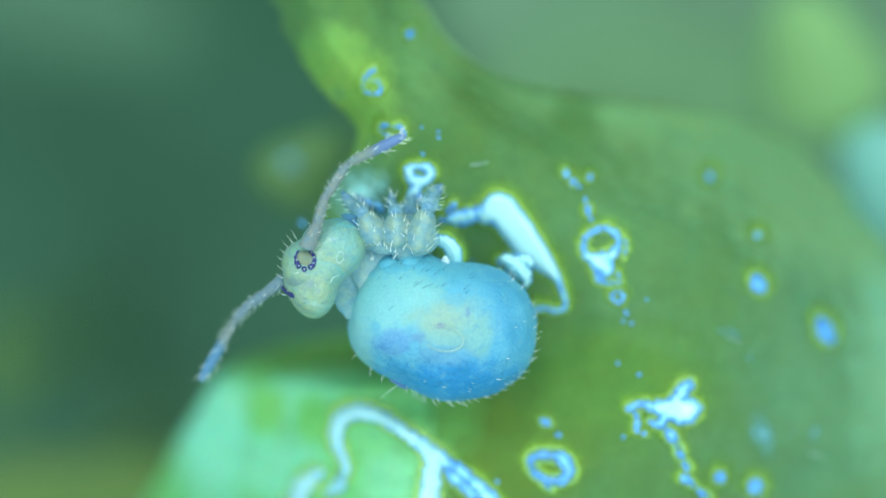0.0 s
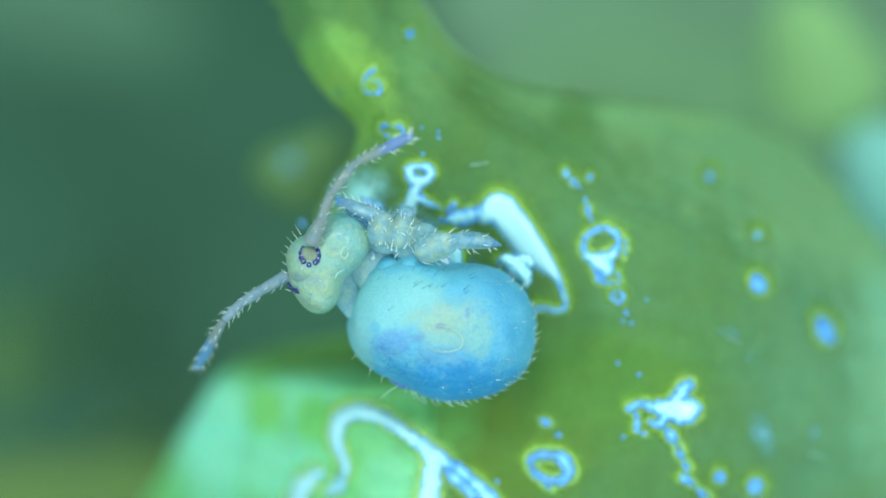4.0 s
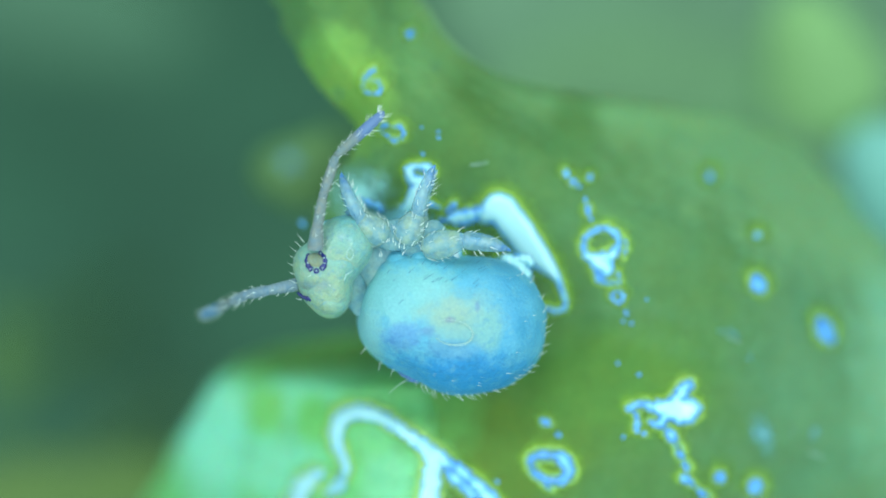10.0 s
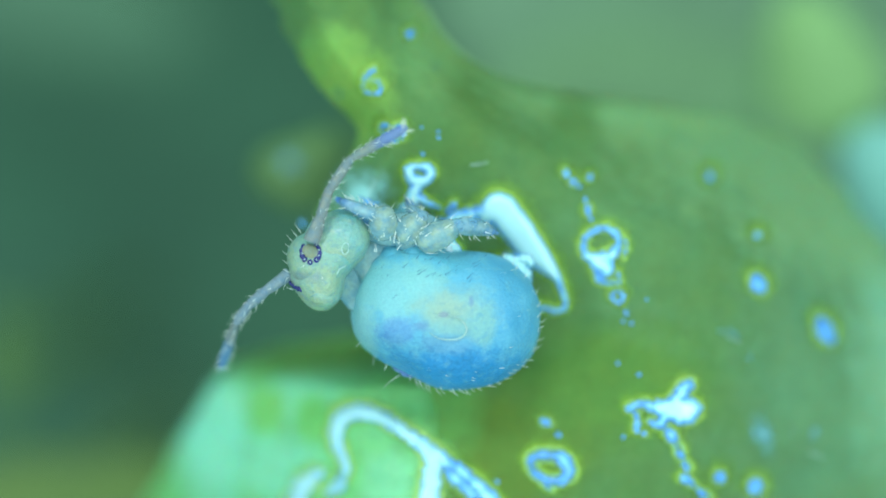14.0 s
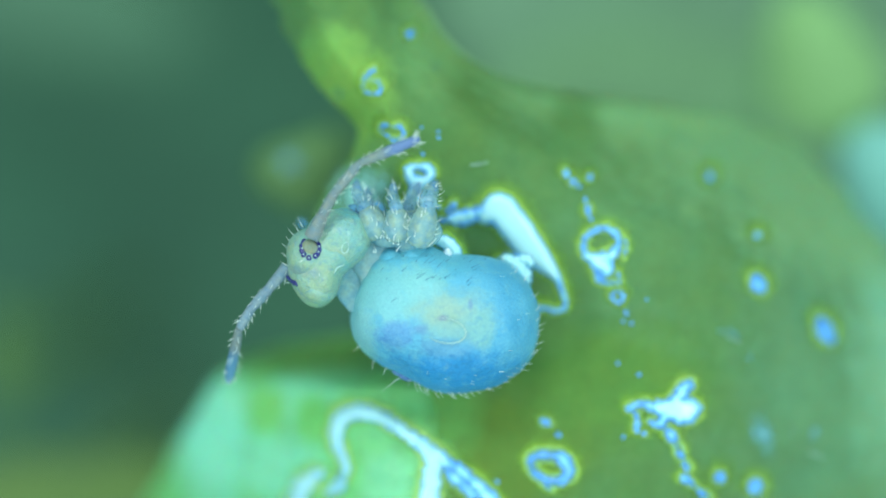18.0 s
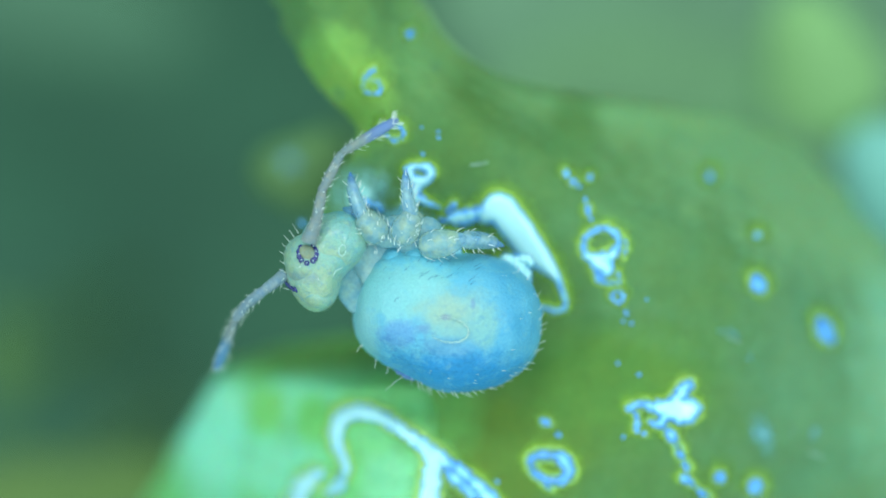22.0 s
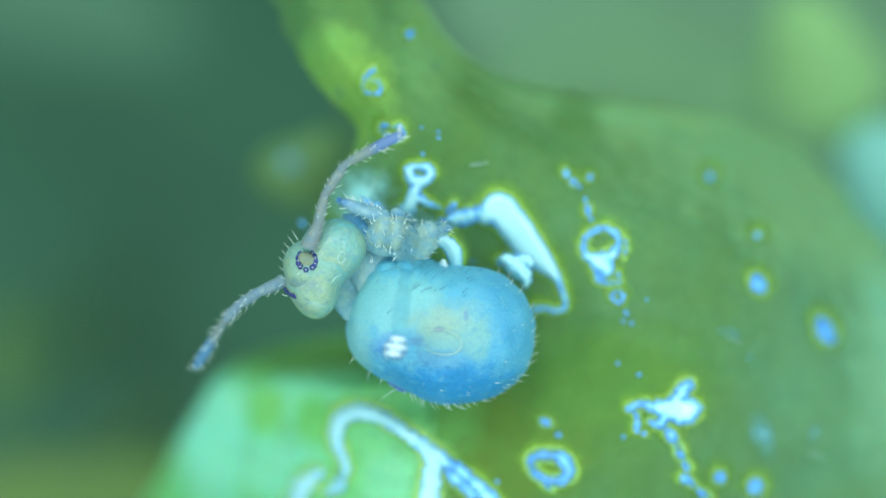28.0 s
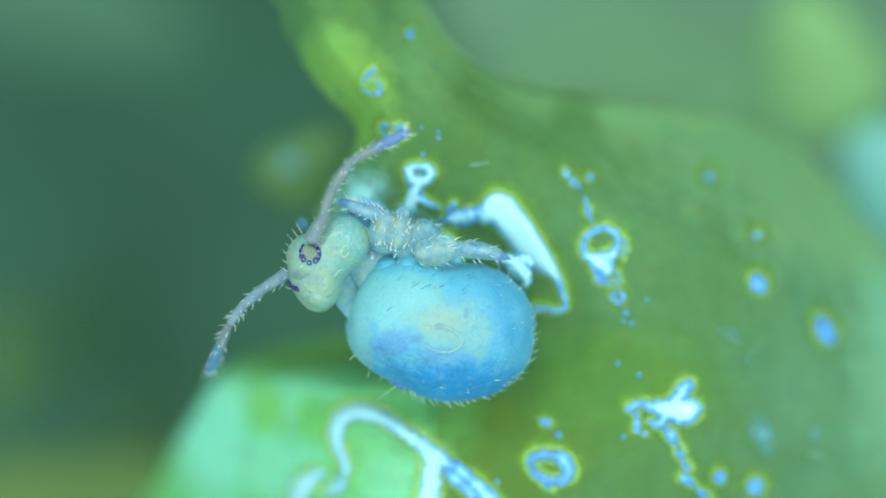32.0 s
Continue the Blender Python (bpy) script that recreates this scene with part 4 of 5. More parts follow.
for du, dv in ((-64, 42), (-59, 46), (-53, 50), (-48, 51)):
    o = part("ommatidium", mesh_of("ommatidium", *sweep([flat(-3, -4), flat(0, 0, 0.003), flat(3, 5)], [2 * U, 3.2 * U, 2 * U], 8), PIGMENT), head, "dark blue eye lens of the far eye")
    o.location = on_head(du, dv, 0.002)
part("cheek_ring", mesh_of("cheek_ring", *ring(on_head(33, -20, 0.003), 6, 10, 1.0, -10, 330, 10), CUTICLE_AND_GLINT), head, "pale oval ring on the cheek")
part("cheek_line", mesh_of("cheek_line", *sweep([on_head(18, 26, 0.001), on_head(22, 16, 0.001), on_head(34, 10, 0.001)], [1.2 * U] * 3, 6), CUTICLE_AND_GLINT), head)
for name, r, du, dv, up, half, seed in (("mouth_cone", 32, -10, 56, 0.03, 0.10, 1.0), ("cheek", 58, 17, -32, 0.025, 0.155, 4.0), ("face_lobe", 46, -28, 0, 0.015, 0.16, 7.0)):
    lobe = part(name, mesh_of(name, *rounded([(w, r * (1 + 0.08 * math.sin(radians(2 * w + 40 * seed)))) for w in range(0, 360, 20)], half, 20, 44, 0.04, seed), HEAD), head)
    lobe.location = flat(du, dv, up)
# shade between cheek and thorax, built as a see-through dark blue crescent
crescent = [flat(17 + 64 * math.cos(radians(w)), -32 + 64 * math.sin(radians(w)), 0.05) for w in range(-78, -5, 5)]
part("cheek_shade", mesh_of("cheek_shade", *sweep(crescent, [(1 + 12 * math.sin(math.pi * i / (len(crescent) - 1)) ** 0.7) * U for i in range(len(crescent))], 16, 0.7), CHEEK_SHADE), head, "shade behind the cheek modelled as a dark blue crescent")
tufts = [hair(on_head(*q) if math.hypot(*q) < 60 else flat(*q, 0.03), Vector((w[0], w[1], 0.3)), length * U, Vector((-0.2, 0.3, 0)), 0.9) for q, w, length in (
    ((-46, -48), (-0.6, 0.9), 16), ((-52, -40), (-0.7, 0.8), 14), ((-58, -30), (-0.8, 0.7), 15), ((-62, -18), (-0.8, 0.6), 13), ((-65, -6), (-0.9, 0.5), 14), ((-66, 8), (-0.9, 0.4), 12),
    ((-66, 22), (-0.9, 0.3), 12), ((-22, -64), (-0.2, 1.0), 13), ((-12, -30), (0.1, 1.0), 10), ((-60, 52), (-1.0, 0.1), 10), ((-40, 10), (-0.6, -0.6), 8), ((-8, 30), (0.2, -0.9), 8))]
part("bristles", mesh_of("bristles", *join(*tufts), BRISTLE), head, "pale bristles on the face")


# limbs: each segment lies along its own x axis
def along(length, profile, count=14, sides=14, bow=0.0, flatten=1.0, knots=0.14):
    pts = [Vector((length * U * i / count, bow * U * math.sin(math.pi * i / count), 0)) for i in range(count + 1)]
    return sweep(pts, [max(0.4, table(profile, i / count) * (1 + knots * noise.noise(Vector((i * 0.9, length, 0))))) * U for i in range(count + 1)], sides, flatten)


def segment(name, length, profile, material, hairs, label="", hair_len=10, sides=14, bow=0.0, dark=False, seed=1, core=None):
    ob = part(name, mesh_of(name, *along(length, profile, 22, sides, bow, 1.0, 0.05 if core else 0.14), material), spring, label)
    r = random.Random(seed)
    tufts = []
    for i in range(hairs):
        s = 0.06 + 0.9 * (i + r.random() * 0.6) / hairs
        a = r.choice((0, math.pi, 0.5, 2.6, 1.57)) + r.uniform(-0.35, 0.35)
        side = Vector((0, math.cos(a), math.sin(a)))
        tufts.append(hair(Vector((length * U * s, 0, 0)) + side * table(profile, s) * U * 0.9, side + Vector((r.uniform(0.2, 1.0), 0, 0)), hair_len * U * r.uniform(0.6, 1.3), Vector((0.35, 0, 0)) - side * r.uniform(0.0, 0.3), r.uniform(0.75, 1.2) if core else 0.75))
    if tufts:
        part("bristles", mesh_of("bristles", *join(*tufts), BRISTLE_DARK if dark else BRISTLE), ob)
    if core:
        part("muscle", mesh_of("muscle", *along(length * 0.96, [(x, (0.42 if 0.05 < x < 0.95 else 0.12) * w) for x, w in profile], 20, 12, bow, 1.0, 0.2), core), ob, "yellowish muscle seen through the clear skin")
    return ob


def antenna(lengths, material, tip_material, far, seed):
    widths = ([(0, 15), (0.3, 14), (0.8, 12), (1, 10)], [(0, 9), (0.2, 10), (0.8, 9), (1, 7)], [(0, 7.5), (0.3, 9), (0.8, 8.5), (1, 6.5)], [(0, 6.5), (0.15, 8.5), (0.55, 10), (0.85, 9), (0.97, 6), (1, 3)])
    out = []
    for i, (length, w) in enumerate(zip(lengths, widths)):
        k = 0.8 if far and i == 0 else 1.0
        ob = segment("antenna_segment", length, [(x, r * k) for x, r in w], tip_material if i == 3 else material, (4, 8, 10, 20)[i], "", 12 if i > 1 else 10, 14, 0, False, seed + i)
        out.append(ob)
    last = out[3]
    r = random.Random(seed + 9)
    tuft = [hair(Vector((lengths[3] * U * r.uniform(0.86, 0.99), 0, 0)) + Vector((0, math.cos(a), math.sin(a))) * 6 * U, Vector((0.7, math.cos(a), math.sin(a))), r.uniform(8, 13) * U, Vector((0.5, 0.1, 0)), 0.45 if far else 0.8) for a in [k * 0.45 for k in range(8 if far else 16)]]
    part("tip_tuft", mesh_of("tip_tuft", *join(*tuft), BRISTLE), last, "pale tuft of sensory hairs at the tip")
    for i, ob in enumerate(out[1:3]):
        part("joint", mesh_of("joint", *rounded([(w, (9.5, 8.5)[i]) for w in range(0, 360, 45)], (9.5, 8.5)[i] * U * 1e3, 8, 16), material), ob)
    return out


ANTENNA_LENGTHS = {"near": (44, 56, 72, 116), "far": (56, 42, 42, 128)}
feelers = {"near": antenna(ANTENNA_LENGTHS["near"], ANTENNA, ANTENNA_TIP, False, 20), "far": antenna(ANTENNA_LENGTHS["far"], ANTENNA_FAR, ANTENNA_FAR_TIP, True, 40)}

LEG_LENGTHS = {"fore": (64, 84), "mid": (64, 86), "hind": (82, 88), "far_fore": (60, 76), "far_mid": (60, 80)}
legs = {}
for n, (key, (fem, tib)) in enumerate(LEG_LENGTHS.items()):
    thigh = segment("femur", fem, [(0, 6), (0.08, 19), (0.3, 26), (0.6, 25), (0.88, 18), (0.97, 12), (1, 4)], FEMUR, 11, "translucent yellow-grey thigh", 12, 16, 0, False, 60 + n, MUSCLE)
    shin = segment("tibia", tib, [(0, 6), (0.06, 14), (0.16, 17), (0.5, 16), (0.8, 12), (0.92, 8), (1, 5)] if key == "hind" else [(0, 5), (0.06, 11), (0.3, 12.5), (0.7, 11), (0.9, 8), (1, 5)] if "fore" in key else [(0, 5), (0.06, 11), (0.15, 12.5), (0.4, 11.5), (0.75, 9), (0.92, 7), (1, 5)], TIBIA, 12, "bluish shin with pale bristles", 11, 14, 3, False, 80 + n, SHIN_CORE)
    claw = part("claw", mesh_of("claw", *sweep([flat(tib - 32, -1), flat(tib - 20, 0), flat(tib - 8, 0), flat(tib + 3, 1), flat(tib + 9, 3)], [3 * U, 6.8 * U, 6.2 * U, 3.6 * U, 0.9 * U], 10), CLAW), shin, "dark blue pointed claw")
    part("knee", mesh_of("knee", *rounded([(w, 13 + 2 * math.sin(radians(2 * w))) for w in range(0, 360, 30)], 13 * U * 1e3, 12, 20, 0.08, n), TIBIA), shin)
    legs[key] = (thigh, shin)

# the extensible vesicle with which it spreads water over its back
vesicle = part("vesicle", mesh_of("vesicle", *sweep([Vector((s * 205 * U, 0, 26 * U * math.sin(math.pi * s))) for s in [i / 18 for i in range(19)]], [(12 + 3 * math.sin(i * 0.6)) * U for i in range(18)] + [9 * U], 14), VESICLE), spring, "clear wet vesicle tube folded into the belly")
bulb = part("bulb", mesh_of("bulb", *rounded([(w, 21) for w in range(0, 360, 30)], 0.05, 14, 28, 0.05), BULB), vesicle, "wet swollen tip")
bulb.location = Vector((212 * U, 0, 0))
# lamp reflections in the wet tip as white shapes: bars above, rings below
for du, dv, wide in ((-13, 2, 13), (0, 0, 19), (13, -3, 14)):
    part("glint_cap", mesh_of("glint_cap", *sweep([Vector((212 * U + du * U, (dv - wide) * U, 17 * U)), Vector((212 * U + du * U, dv * U, 20 * U)), Vector((212 * U + du * U, (dv + wide) * U, 17 * U))], [3.5 * U, 5.5 * U, 3.5 * U], 10, 0.4), WET_GLINT), vesicle, "lamp glint modelled as a bright bar on the tip")
for r, z, start, end in ((10, -19, 0, 360), (19, -11, 30, 300)):
    part("glint_ring", mesh_of("glint_ring", *ring(Vector((212 * U, 0, z * U)), r, r, 1.8, start, end), WET_GLINT), vesicle, "lamp glint modelled as a bright ring on the tip")



# ---- how it moves ----
def lerp(rows, t):
    """Rows of (t, values...) at the time t, straight from row to row."""
    if t <= rows[0][0]:
        return rows[0][1:]
    for a, b in zip(rows, rows[1:]):
        if t <= b[0]:
            s = smooth((t - a[0]) / (b[0] - a[0])) * 0.5 + 0.5 * (t - a[0]) / (b[0] - a[0])
            return tuple(p + (q - p) * s for p, q in zip(a[1:], b[1:]))
    return rows[-1][1:]


def reach(base, joints, lengths, rise):
    """Poses of rigid segments in a chain from base (a place in metres) towards plan joints; a segment that looks short leans up or down."""
    out, p = [], base
    for (u, v), length, lean in zip(joints, lengths, rise):
        goal = at(u, v, p.z * 1e3)
        d = (goal - p) / (length * U)
        d.z = 0
        k = d.length
        if k > 1:
            d /= k
        else:
            d.z = lean * math.sqrt(max(0.0, 1 - k * k))
        y = Vector((0, 0, 1)).cross(d)
        y = y.normalized() if y.length > 1e-3 else Vector((0, 1, 0))
        m = Matrix((d, y, d.cross(y))).transposed().to_4x4()
        out.append(Matrix.Translation(p) @ m)
        p = p + d * length * U
    return out


def motions():
    held, near, far, steps = [], [], [], {key: [] for key in LEG_LENGTHS}

    def hold(t, hu, hv, turn, du, dv):
        held.append((t, hu, hv, turn, du, dv))

    def feel_near(t, *joints):
        near.append((t, *[x for j in joints for x in j]))

    def feel_far(t, a, b, tip):
        far.append((t, *a, (a[0] + b[0]) / 2 - 3, (a[1] + b[1]) / 2 - 3, *b, *tip))

    def step(t, fore, mid, hind, far_fore=None, far_mid=None):
        far_fore = far_fore or tuple(x + s for x, s in zip(fore, (-6, -8, 4, 6)))
        far_mid = far_mid or tuple(x + s for x, s in zip(mid, (5, 2, 2, 10)))
        for key, row in (("fore", fore), ("mid", mid), ("hind", hind), ("far_fore", far_fore), ("far_mid", far_mid)):
            steps[key].append((t, *row))

    # head (place and turn) and abdomen (shift), every half second
    hold(0, 568.7, 474, -3, -15.3, 12.3)
    hold(0.5, 573.9, 466.1, -5.8, -16.9, 10.7)
    hold(1, 571.6, 469.2, -5.8, -18.4, 21.5)
    hold(1.5, 575.9, 460.9, -4.4, -18.4, 15.3)
    hold(2, 577.9, 463.3, -2.9, -15.3, 13.8)
    hold(2.5, 580.8, 463.1, -5.8, -15.3, 10.7)
    hold(3, 578.6, 469.4, -3, -16.9, 16.9)
    hold(3.5, 579.1, 465.7, -1.6, -16.9, 13.8)
    hold(5.5, 568.5, 466.1, -5.8, -12.3, 10.7)
    hold(6, 568.1, 469.8, -7.2, -13.8, 15.3)
    hold(6.5, 577.8, 464.8, -3, -6.1, 6.1)
    hold(7, 576.2, 464.6, -5.8, -6.1, 4.6)
    hold(7.5, 578.3, 467.2, -1.5, -3.1, 3.1)
    hold(8, 581.4, 465.7, -1.5, -1.6, 0)
    hold(8.5, 583.8, 462.6, -1.4, 0, 0)
    hold(9, 585, 465, -0, 0, 0)
    hold(9.5, 585.8, 465, 0.1, 0, 0)
    hold(10, 589.3, 472.9, 5.8, 1.5, 1.6)
    hold(10.5, 589.8, 482.9, 11.8, 3, 0)
    hold(11, 589.1, 487.3, 14.3, 1.5, -3)
    hold(11.5, 585.5, 491.6, 19.6, 0, -6.1)
    hold(12, 581.3, 485, 16, -1.6, -6.1)
    hold(12.5, 580, 482.8, 12.2, -4.6, -4.6)
    hold(13, 587.8, 467.4, 1.5, -7.7, -1.5)
    hold(13.5, 577.8, 464.3, 1.4, -7.7, -7.6)
    hold(14, 578.8, 460.4, -0, -9.2, -7.6)
    hold(14.5, 578, 458.8, -0.2, -9.2, -7.6)
    hold(16.5, 572, 456.3, -4.4, -10.7, -7.6)
    hold(17, 571.1, 453, -7.2, -12.3, -7.6)
    hold(17.5, 572, 456.3, -4.4, -12.3, -4.6)
    hold(18, 576.9, 455.4, -5.8, -10.7, -1.5)
    hold(18.5, 569.3, 458.5, -5.8, -12.3, -3)
    hold(19, 570.7, 461.1, -1.5, -9.2, -3)
    hold(19.5, 568.5, 460, -5.8, -9.2, -1.5)
    hold(20, 571.6, 461.5, -5.8, -10.7, 1.6)
    hold(20.5, 577.9, 458.7, -2.9, -6.1, -3)
    hold(21, 572.5, 461.8, -3, -6.1, -3)
    hold(21.5, 572.5, 461.8, -3, -6.1, -3)
    hold(22, 573, 462.6, -1.6, -6.1, -3)
    hold(22.5, 574.7, 462.8, 1.3, -4.6, -3)
    hold(23, 577, 462.8, 1.5, -6.1, -3)
    hold(23.5, 580.1, 469.8, 5.7, -3.1, -1.5)
    hold(24, 580.9, 475.2, 10.4, -3.1, -3)
    hold(24.5, 580.9, 485.6, 19.5, -4.6, -6.1)
    hold(25, 577.9, 491.7, 19.5, -6.1, 0)
    hold(25.5, 576.6, 486.5, 15.5, -7.7, -1.5)
    hold(27.5, 576.9, 464, -2, -12.3, -1.5)
    hold(28, 571.5, 474.7, -2.1, -18.4, 18.4)
    hold(28.5, 576.9, 461, -2, -15.3, 6.1)
    hold(29, 578.5, 464, -2, -15.3, 9.2)
    hold(29.5, 577.4, 463.3, -0.6, -15.3, 6.1)
    hold(30, 566.9, 462.5, -2.1, -15.3, 6.1)
    hold(30.5, 568.1, 459, -7.7, -16.9, 7.7)
    hold(31, 577, 458.3, -6.3, -16.9, 7.7)
    hold(31.5, 575.9, 460.7, -4.9, -18.4, 9.2)
    hold(32, 577.2, 463.1, -3.5, -18.4, 13.8)
    # the joints of the near antenna
    feel_near(0, (560, 400), (575, 350), (615, 290), (715, 240))
    feel_near(1, (565, 395), (580, 345), (620, 290), (730, 240))
    feel_near(2, (568, 390), (582, 340), (620, 285), (730, 222))
    feel_near(3, (567, 395), (582, 345), (622, 285), (728, 222))
    feel_near(6, (565, 397), (590, 345), (640, 300), (755, 272))
    feel_near(7, (570, 394), (590, 345), (635, 290), (745, 245))
    feel_near(8, (570, 395), (585, 340), (625, 285), (735, 230))
    feel_near(9, (570, 394), (583, 335), (622, 280), (718, 210))
    feel_near(10, (562, 400), (572, 345), (595, 275), (678, 200))
    feel_near(11, (553, 412), (554, 350), (572, 275), (632, 195))
    feel_near(11.5, (544, 425), (540, 365), (555, 280), (600, 200))
    feel_near(12, (545, 418), (543, 355), (565, 280), (622, 198))
    feel_near(13, (570, 395), (585, 335), (622, 278), (718, 210))
    feel_near(14, (566, 388), (582, 338), (620, 282), (728, 220))
    feel_near(17, (570, 384), (595, 340), (640, 290), (757, 258))
    feel_near(18, (568, 386), (590, 345), (635, 290), (750, 242))
    feel_near(19, (560, 390), (580, 340), (615, 290), (735, 235))
    feel_near(20, (567, 390), (590, 345), (640, 295), (755, 255))
    feel_near(21, (563, 390), (575, 340), (608, 285), (727, 225))
    feel_near(22, (560, 390), (572, 330), (605, 270), (710, 208))
    feel_near(23, (560, 392), (567, 330), (595, 260), (692, 195))
    feel_near(24, (552, 402), (553, 340), (573, 270), (650, 190))
    feel_near(25, (541, 420), (540, 355), (560, 280), (622, 200))
    feel_near(28, (562, 400), (575, 345), (612, 290), (720, 232))
    feel_near(29, (568, 390), (582, 340), (620, 285), (725, 215))
    feel_near(30, (560, 392), (570, 335), (605, 280), (715, 212))
    feel_near(31, (573, 386), (590, 340), (628, 285), (748, 225))
    feel_near(32, (570, 390), (585, 340), (622, 285), (742, 222))
    # the joints of the far antenna
    feel_far(0, (465, 523), (417, 565), (349, 684))
    feel_far(1, (467, 514), (396, 565), (336, 636))
    feel_far(2, (458, 514), (392, 567), (336, 648))
    feel_far(3, (460, 511), (389, 565), (332, 645))
    feel_far(6, (459, 526), (411, 573), (372, 680))
    feel_far(7, (461, 529), (414, 567), (372, 657))
    feel_far(8, (458, 526), (404, 577), (369, 651))
    feel_far(9, (460, 523), (407, 577), (363, 645))
    feel_far(10, (465, 516), (411, 534), (354, 560))
    feel_far(11, (473, 552), (414, 605), (354, 665))
    feel_far(12, (482, 570), (446, 617), (419, 689))
    feel_far(13, (472, 534), (430, 594), (409, 677))
    feel_far(14, (465, 519), (417, 572), (388, 655))
    feel_far(17, (461, 521), (426, 584), (410, 685))
    feel_far(18, (464, 525), (422, 584), (402, 679))
    feel_far(19, (460, 536), (424, 596), (407, 679))
    feel_far(20, (465, 523), (423, 571), (403, 672))
    feel_far(21, (461, 523), (420, 571), (390, 658))
    feel_far(22, (458, 521), (416, 565), (380, 657))
    feel_far(23, (460, 517), (407, 571), (377, 636))
    feel_far(24, (465, 538), (411, 585), (370, 641))
    feel_far(25, (467, 573), (426, 627), (390, 692))
    feel_far(28, (452, 520), (398, 567), (342, 654))
    feel_far(29, (454, 520), (395, 567), (351, 648))
    feel_far(30, (453, 522), (405, 582), (364, 677))
    feel_far(31, (455, 516), (408, 576), (369, 677))
    feel_far(32, (458, 516), (404, 576), (366, 665))
    # knee and foot of each leg
    step(0, fore=(643, 378, 612, 348), mid=(701, 372, 693, 350), hind=(757, 370, 775, 335), far_fore=(640, 372, 634, 352), far_mid=(725, 376, 733, 350))
    step(0.5, fore=(675, 380, 590, 350), mid=(715, 370, 740, 400), hind=(790, 410, 850, 400))
    step(1, fore=(680, 383, 592, 348), mid=(712, 368, 745, 405), hind=(765, 420, 820, 392))
    step(2, fore=(685, 385, 592, 352), mid=(722, 358, 692, 405), hind=(800, 440, 895, 462), far_mid=(740, 400, 800, 410))
    step(3, fore=(685, 388, 595, 355), mid=(725, 365, 692, 405), hind=(815, 445, 900, 460), far_mid=(745, 405, 800, 420))
    step(3.5, fore=(685, 388, 595, 355), mid=(725, 365, 692, 405), hind=(815, 440, 900, 455))
    step(5.5, fore=(650, 378, 635, 350), mid=(705, 372, 706, 345), hind=(757, 372, 782, 342), far_fore=(632, 376, 600, 356))
    step(6, fore=(657, 382, 652, 355), mid=(712, 374, 721, 354), hind=(766, 378, 801, 364), far_fore=(630, 375, 604, 358), far_mid=(738, 384, 752, 372))
    step(7, fore=(662, 372, 667, 337), mid=(698, 370, 694, 340), hind=(766, 372, 791, 340), far_fore=(646, 374, 642, 340), far_mid=(722, 374, 720, 348))
    step(7.5, fore=(648, 390, 625, 325), mid=(725, 385, 735, 305), hind=(800, 425, 860, 425))
    step(8, fore=(645, 390, 617, 320), mid=(735, 380, 742, 300), hind=(810, 428, 880, 445))
    step(9, fore=(645, 392, 612, 318), mid=(735, 378, 755, 300), hind=(815, 425, 890, 438))
    step(10, fore=(640, 390, 605, 315), mid=(738, 380, 765, 300), hind=(815, 425, 895, 440))
    step(11, fore=(640, 390, 590, 365), mid=(700, 385, 690, 340), hind=(815, 425, 900, 440), far_fore=(655, 375, 640, 335))
    step(12, fore=(635, 395, 600, 350), mid=(705, 390, 690, 360), hind=(815, 422, 895, 432))
    step(12.5, fore=(650, 390, 600, 350), mid=(700, 380, 700, 350), hind=(810, 415, 880, 420))
    step(13, fore=(680, 385, 592, 348), mid=(700, 370, 760, 360), hind=(790, 405, 845, 375), far_mid=(705, 375, 728, 352))
    step(14, fore=(680, 385, 590, 350), mid=(745, 385, 725, 360), hind=(810, 400, 870, 410))
    step(14.5, fore=(670, 385, 600, 350), mid=(700, 385, 720, 350), hind=(780, 400, 820, 360))
    step(16.5, fore=(656, 378, 650, 362), mid=(704, 372, 706, 343), hind=(754, 370, 762, 342), far_mid=(724, 372, 728, 342))
    step(17, fore=(657, 380, 655, 364), mid=(704, 370, 701, 340), hind=(753, 370, 759, 340), far_fore=(665, 388, 668, 362), far_mid=(724, 370, 727, 338))
    step(18, fore=(642, 364, 632, 330), mid=(702, 370, 696, 334), hind=(757, 368, 768, 330), far_fore=(655, 376, 650, 342), far_mid=(722, 372, 738, 332))
    step(19, fore=(648, 384, 608, 352), mid=(703, 370, 698, 338), hind=(757, 368, 772, 338), far_mid=(722, 372, 727, 342))
    step(20, fore=(664, 376, 667, 334), mid=(713, 372, 727, 347), hind=(766, 376, 801, 362), far_fore=(630, 375, 600, 362), far_mid=(736, 382, 752, 366))
    step(21, fore=(650, 385, 640, 355), mid=(725, 395, 722, 350), hind=(810, 425, 870, 430), far_fore=(640, 380, 600, 350))
    step(22, fore=(645, 390, 620, 315), mid=(728, 385, 718, 310), hind=(815, 425, 880, 432))
    step(23, fore=(645, 392, 615, 318), mid=(728, 380, 735, 305), hind=(815, 427, 882, 440))
    step(24, fore=(640, 390, 592, 335), mid=(720, 390, 705, 325), hind=(815, 425, 885, 440))
    step(25, fore=(640, 385, 615, 350), mid=(698, 395, 690, 360), hind=(815, 420, 885, 430))
    step(25.5, fore=(645, 385, 620, 345), mid=(700, 390, 700, 350), hind=(810, 420, 880, 430))
    step(27.5, fore=(680, 385, 595, 350), mid=(715, 375, 735, 345), hind=(785, 400, 840, 370))
    step(28, fore=(682, 385, 595, 352), mid=(702, 380, 728, 400), hind=(755, 415, 790, 405))
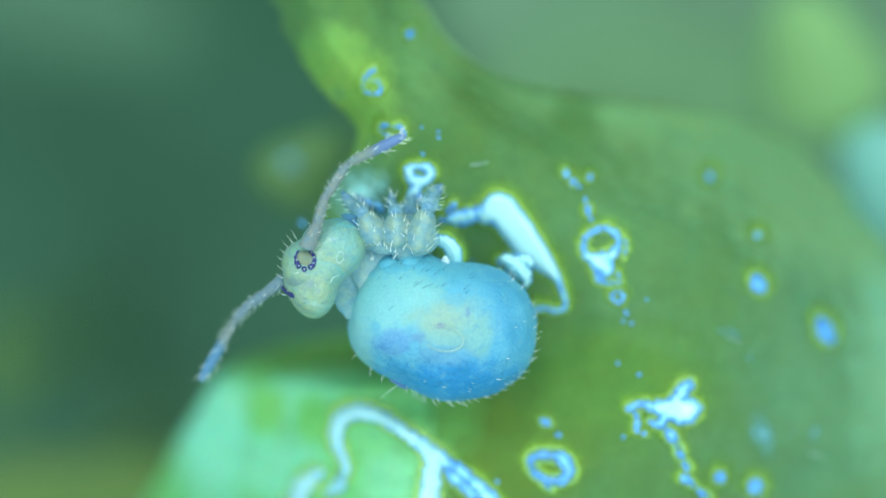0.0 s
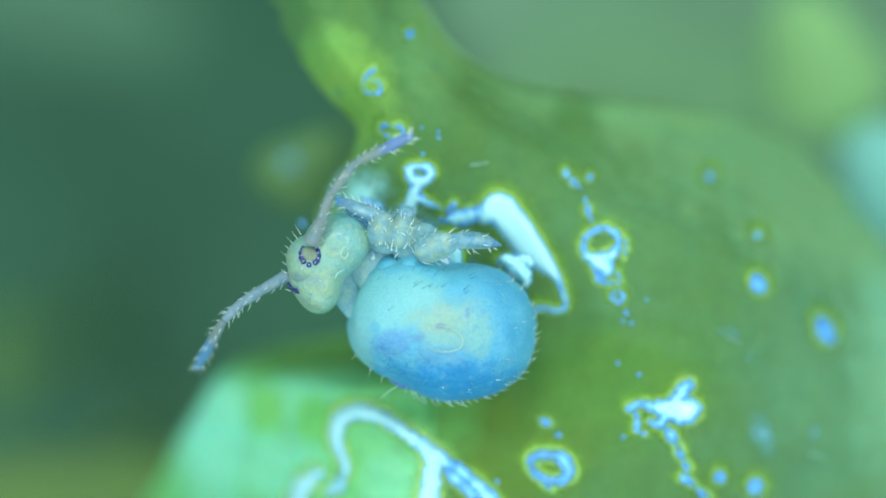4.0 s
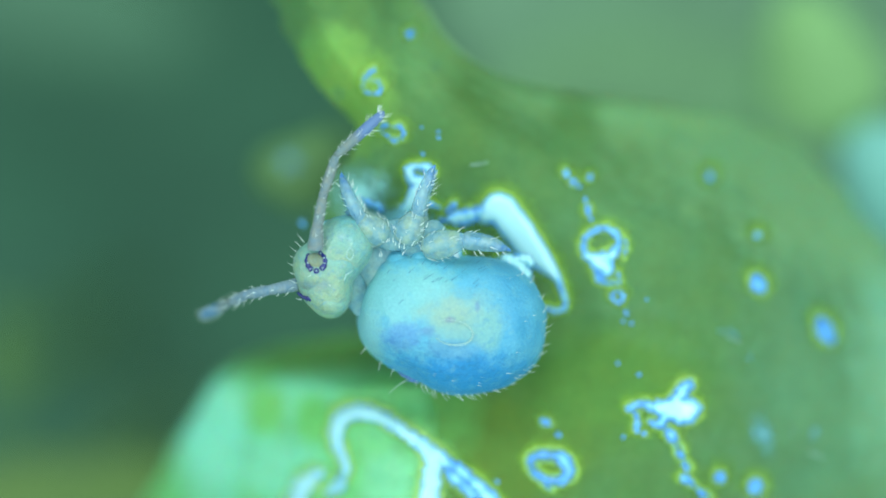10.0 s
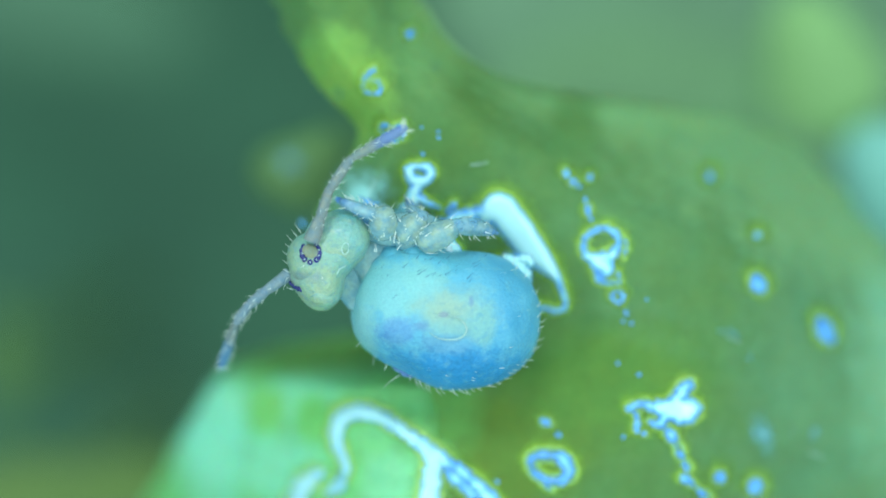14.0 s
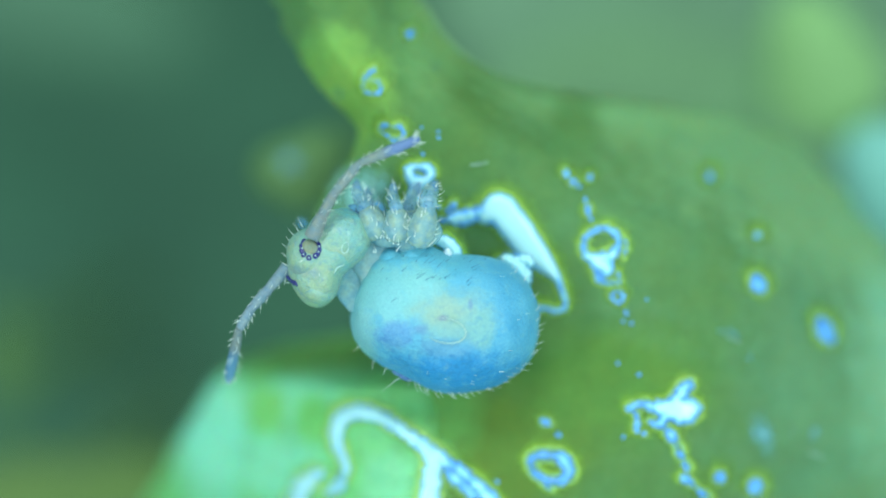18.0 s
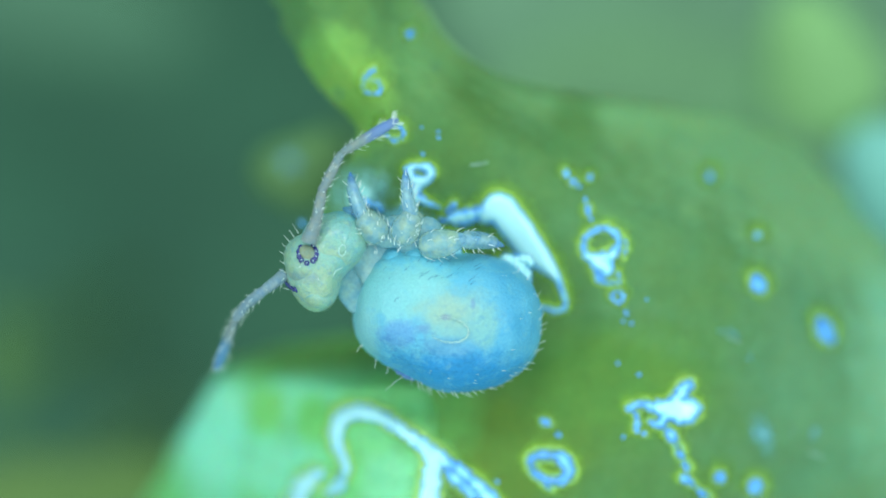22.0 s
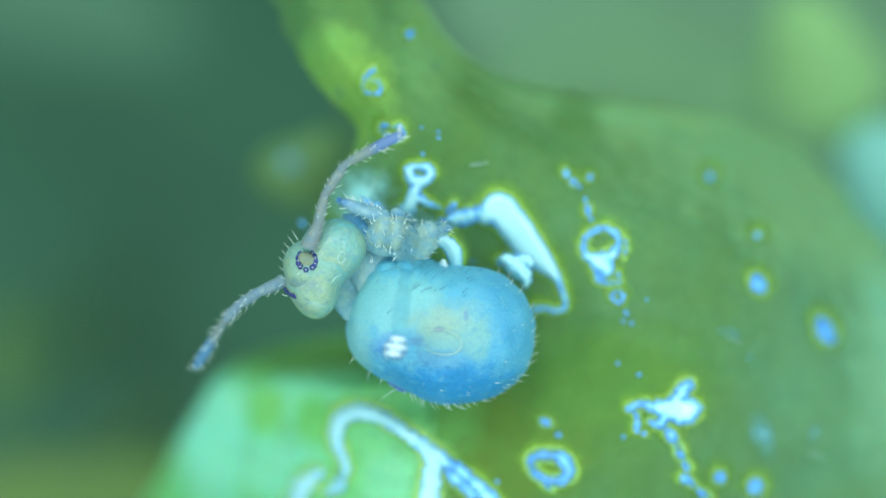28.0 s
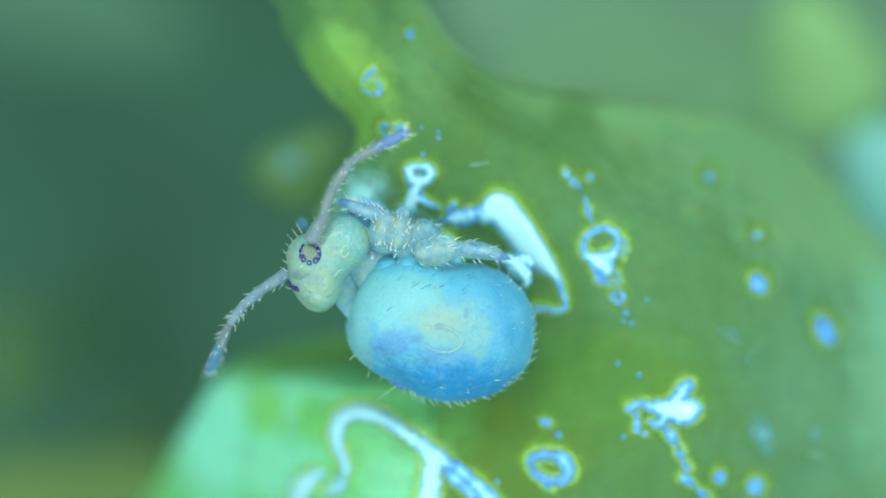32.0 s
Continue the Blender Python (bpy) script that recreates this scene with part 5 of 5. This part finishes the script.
    step(28.5, fore=(684, 385, 592, 350), mid=(718, 365, 700, 405), hind=(800, 425, 880, 430))
    step(29, fore=(685, 385, 592, 350), mid=(722, 362, 700, 400), hind=(810, 435, 895, 442), far_mid=(745, 405, 820, 400))
    step(29.5, fore=(680, 385, 595, 350), mid=(715, 365, 705, 395), hind=(805, 425, 880, 420), far_mid=(745, 405, 800, 400))
    step(30, fore=(650, 384, 600, 346), mid=(701, 376, 694, 352), hind=(758, 370, 780, 338), far_fore=(648, 382, 640, 366), far_mid=(728, 376, 744, 350))
    step(30.5, fore=(670, 385, 595, 350), mid=(712, 370, 715, 400), hind=(790, 415, 850, 400))
    step(31, fore=(688, 380, 595, 348), mid=(728, 368, 705, 405), hind=(815, 435, 890, 438), far_mid=(750, 405, 810, 425))
    step(32, fore=(685, 385, 592, 352), mid=(715, 360, 692, 400), hind=(815, 440, 895, 455), far_mid=(750, 400, 800, 425))

    times = [i * 0.25 for i in range(129)]
    body, skull, chest = [], [], []
    for t in times:
        hu, hv, turn, du, dv = lerp(held, t)
        body.append((t, Matrix.Translation(at(BODY_MID[0] + du, BODY_MID[1] + dv, BODY_MID[2]))))
        skull.append((t, Matrix.Translation(at(hu, hv, HEAD_MID[2])) @ pose(0, 0, 0, 0, 0, turn)))
        chest.append((t, Matrix.Translation(at(676 + 0.6 * du + 0.25 * (hu - 585), 452 + 0.6 * dv + 0.25 * (hv - 465), -0.145))))
    walk(abdomen, body)
    walk(head, skull)
    walk(thorax, chest)
    for key, rows, root, rise in (("near", near, (-27, -33, 0.185), (1, 1, 1, -1)), ("far", far, (-66, 24, 0.0), (-2, -2, -2, -2))):
        chains = [reach(m @ flat(*root), list(zip(*[iter(lerp(rows, t))] * 2)), ANTENNA_LENGTHS[key], [0.5 * r for r in rise]) for t, m in skull]
        for i, ob in enumerate(feelers[key]):
            walk(ob, [(t, c[i]) for t, c in zip(times, chains)])
    hips = {"fore": (682, 425, 0.06), "mid": (712, 432, 0.08), "hind": (745, 440, 0.10), "far_fore": (676, 420, -0.08), "far_mid": (722, 426, -0.06)}
    for key, (thigh, shin) in legs.items():
        chains = []
        for t in times:
            hu, hv, turn, du, dv = lerp(held, t)
            u, v, z = hips[key]
            ku, kv, fu, fv = lerp(steps[key], t)
            chains.append(reach(at(u + 0.7 * du, v + 0.7 * dv, z), [(ku, kv), (fu, fv)], LEG_LENGTHS[key], (0.5, -0.8)))
        walk(thigh, [(t, c[0]) for t, c in zip(times, chains)])
        walk(shin, [(t, c[1]) for t, c in zip(times, chains)])

    # the vesicle: folded inside the belly, swept out over the back and drawn in again
    rest = (700, 565, -0.14, 5, 0)
    rows = []
    # roll turns up the modelled glint rings first, the glint bars later
    for t, u, v, z, turn, lean, roll in (
            (0.0, *rest, 180), (0.2, *rest, 180), (0.35, 720, 490, 0.11, -5, 0, 180), (0.5, 742, 462, 0.22, -14, 0, 180), (0.8, 740, 455, 0.28, -30, 0, 180), (1.0, 762, 474, 0.30, -52, 0, 180), (1.1, 765, 480, 0.30, -40, 0, 180),
            (1.5, 756, 455, 0.24, -26, 0, 180), (1.7, 730, 480, 0.11, -12, 0, 180), (1.9, *rest, 180), (8.0, *rest, 120), (16.0, *rest, 60), (24.0, *rest, 0), (27.4, *rest, 0), (27.6, 700, 500, 0.05, -40, 0, 0), (27.75, 715, 440, 0.24, -70, -18, 0),
            (27.85, 722, 440, 0.24, -105, -12, 0), (27.9, 725, 445, 0.26, -128, 0, 0), (27.95, 724, 435, 0.26, -115, -10, 0), (28.0, 729, 412, 0.26, -98, -14, 0), (28.05, 730, 430, 0.26, -75, -8, 0), (28.1, 735, 450, 0.24, -52, 0, 0),
            (28.2, 742, 458, 0.2, -24, 0, 0), (28.4, 725, 490, 0.05, -10, 0, 0), (28.6, *rest, 0), (30.2, *rest, 0), (30.35, 710, 480, 0.05, 0, 0, 0), (30.5, 715, 468, 0.14, -5, 0, 0), (30.7, 715, 490, 0.05, 0, 0, 0), (30.9, *rest, 0), (32.0, *rest, 0)):
        rows.append((t, Matrix.Translation(at(u, v, z)) @ pose(0, 0, 0, roll, lean, turn)))
    walk(vesicle, rows)


motions()
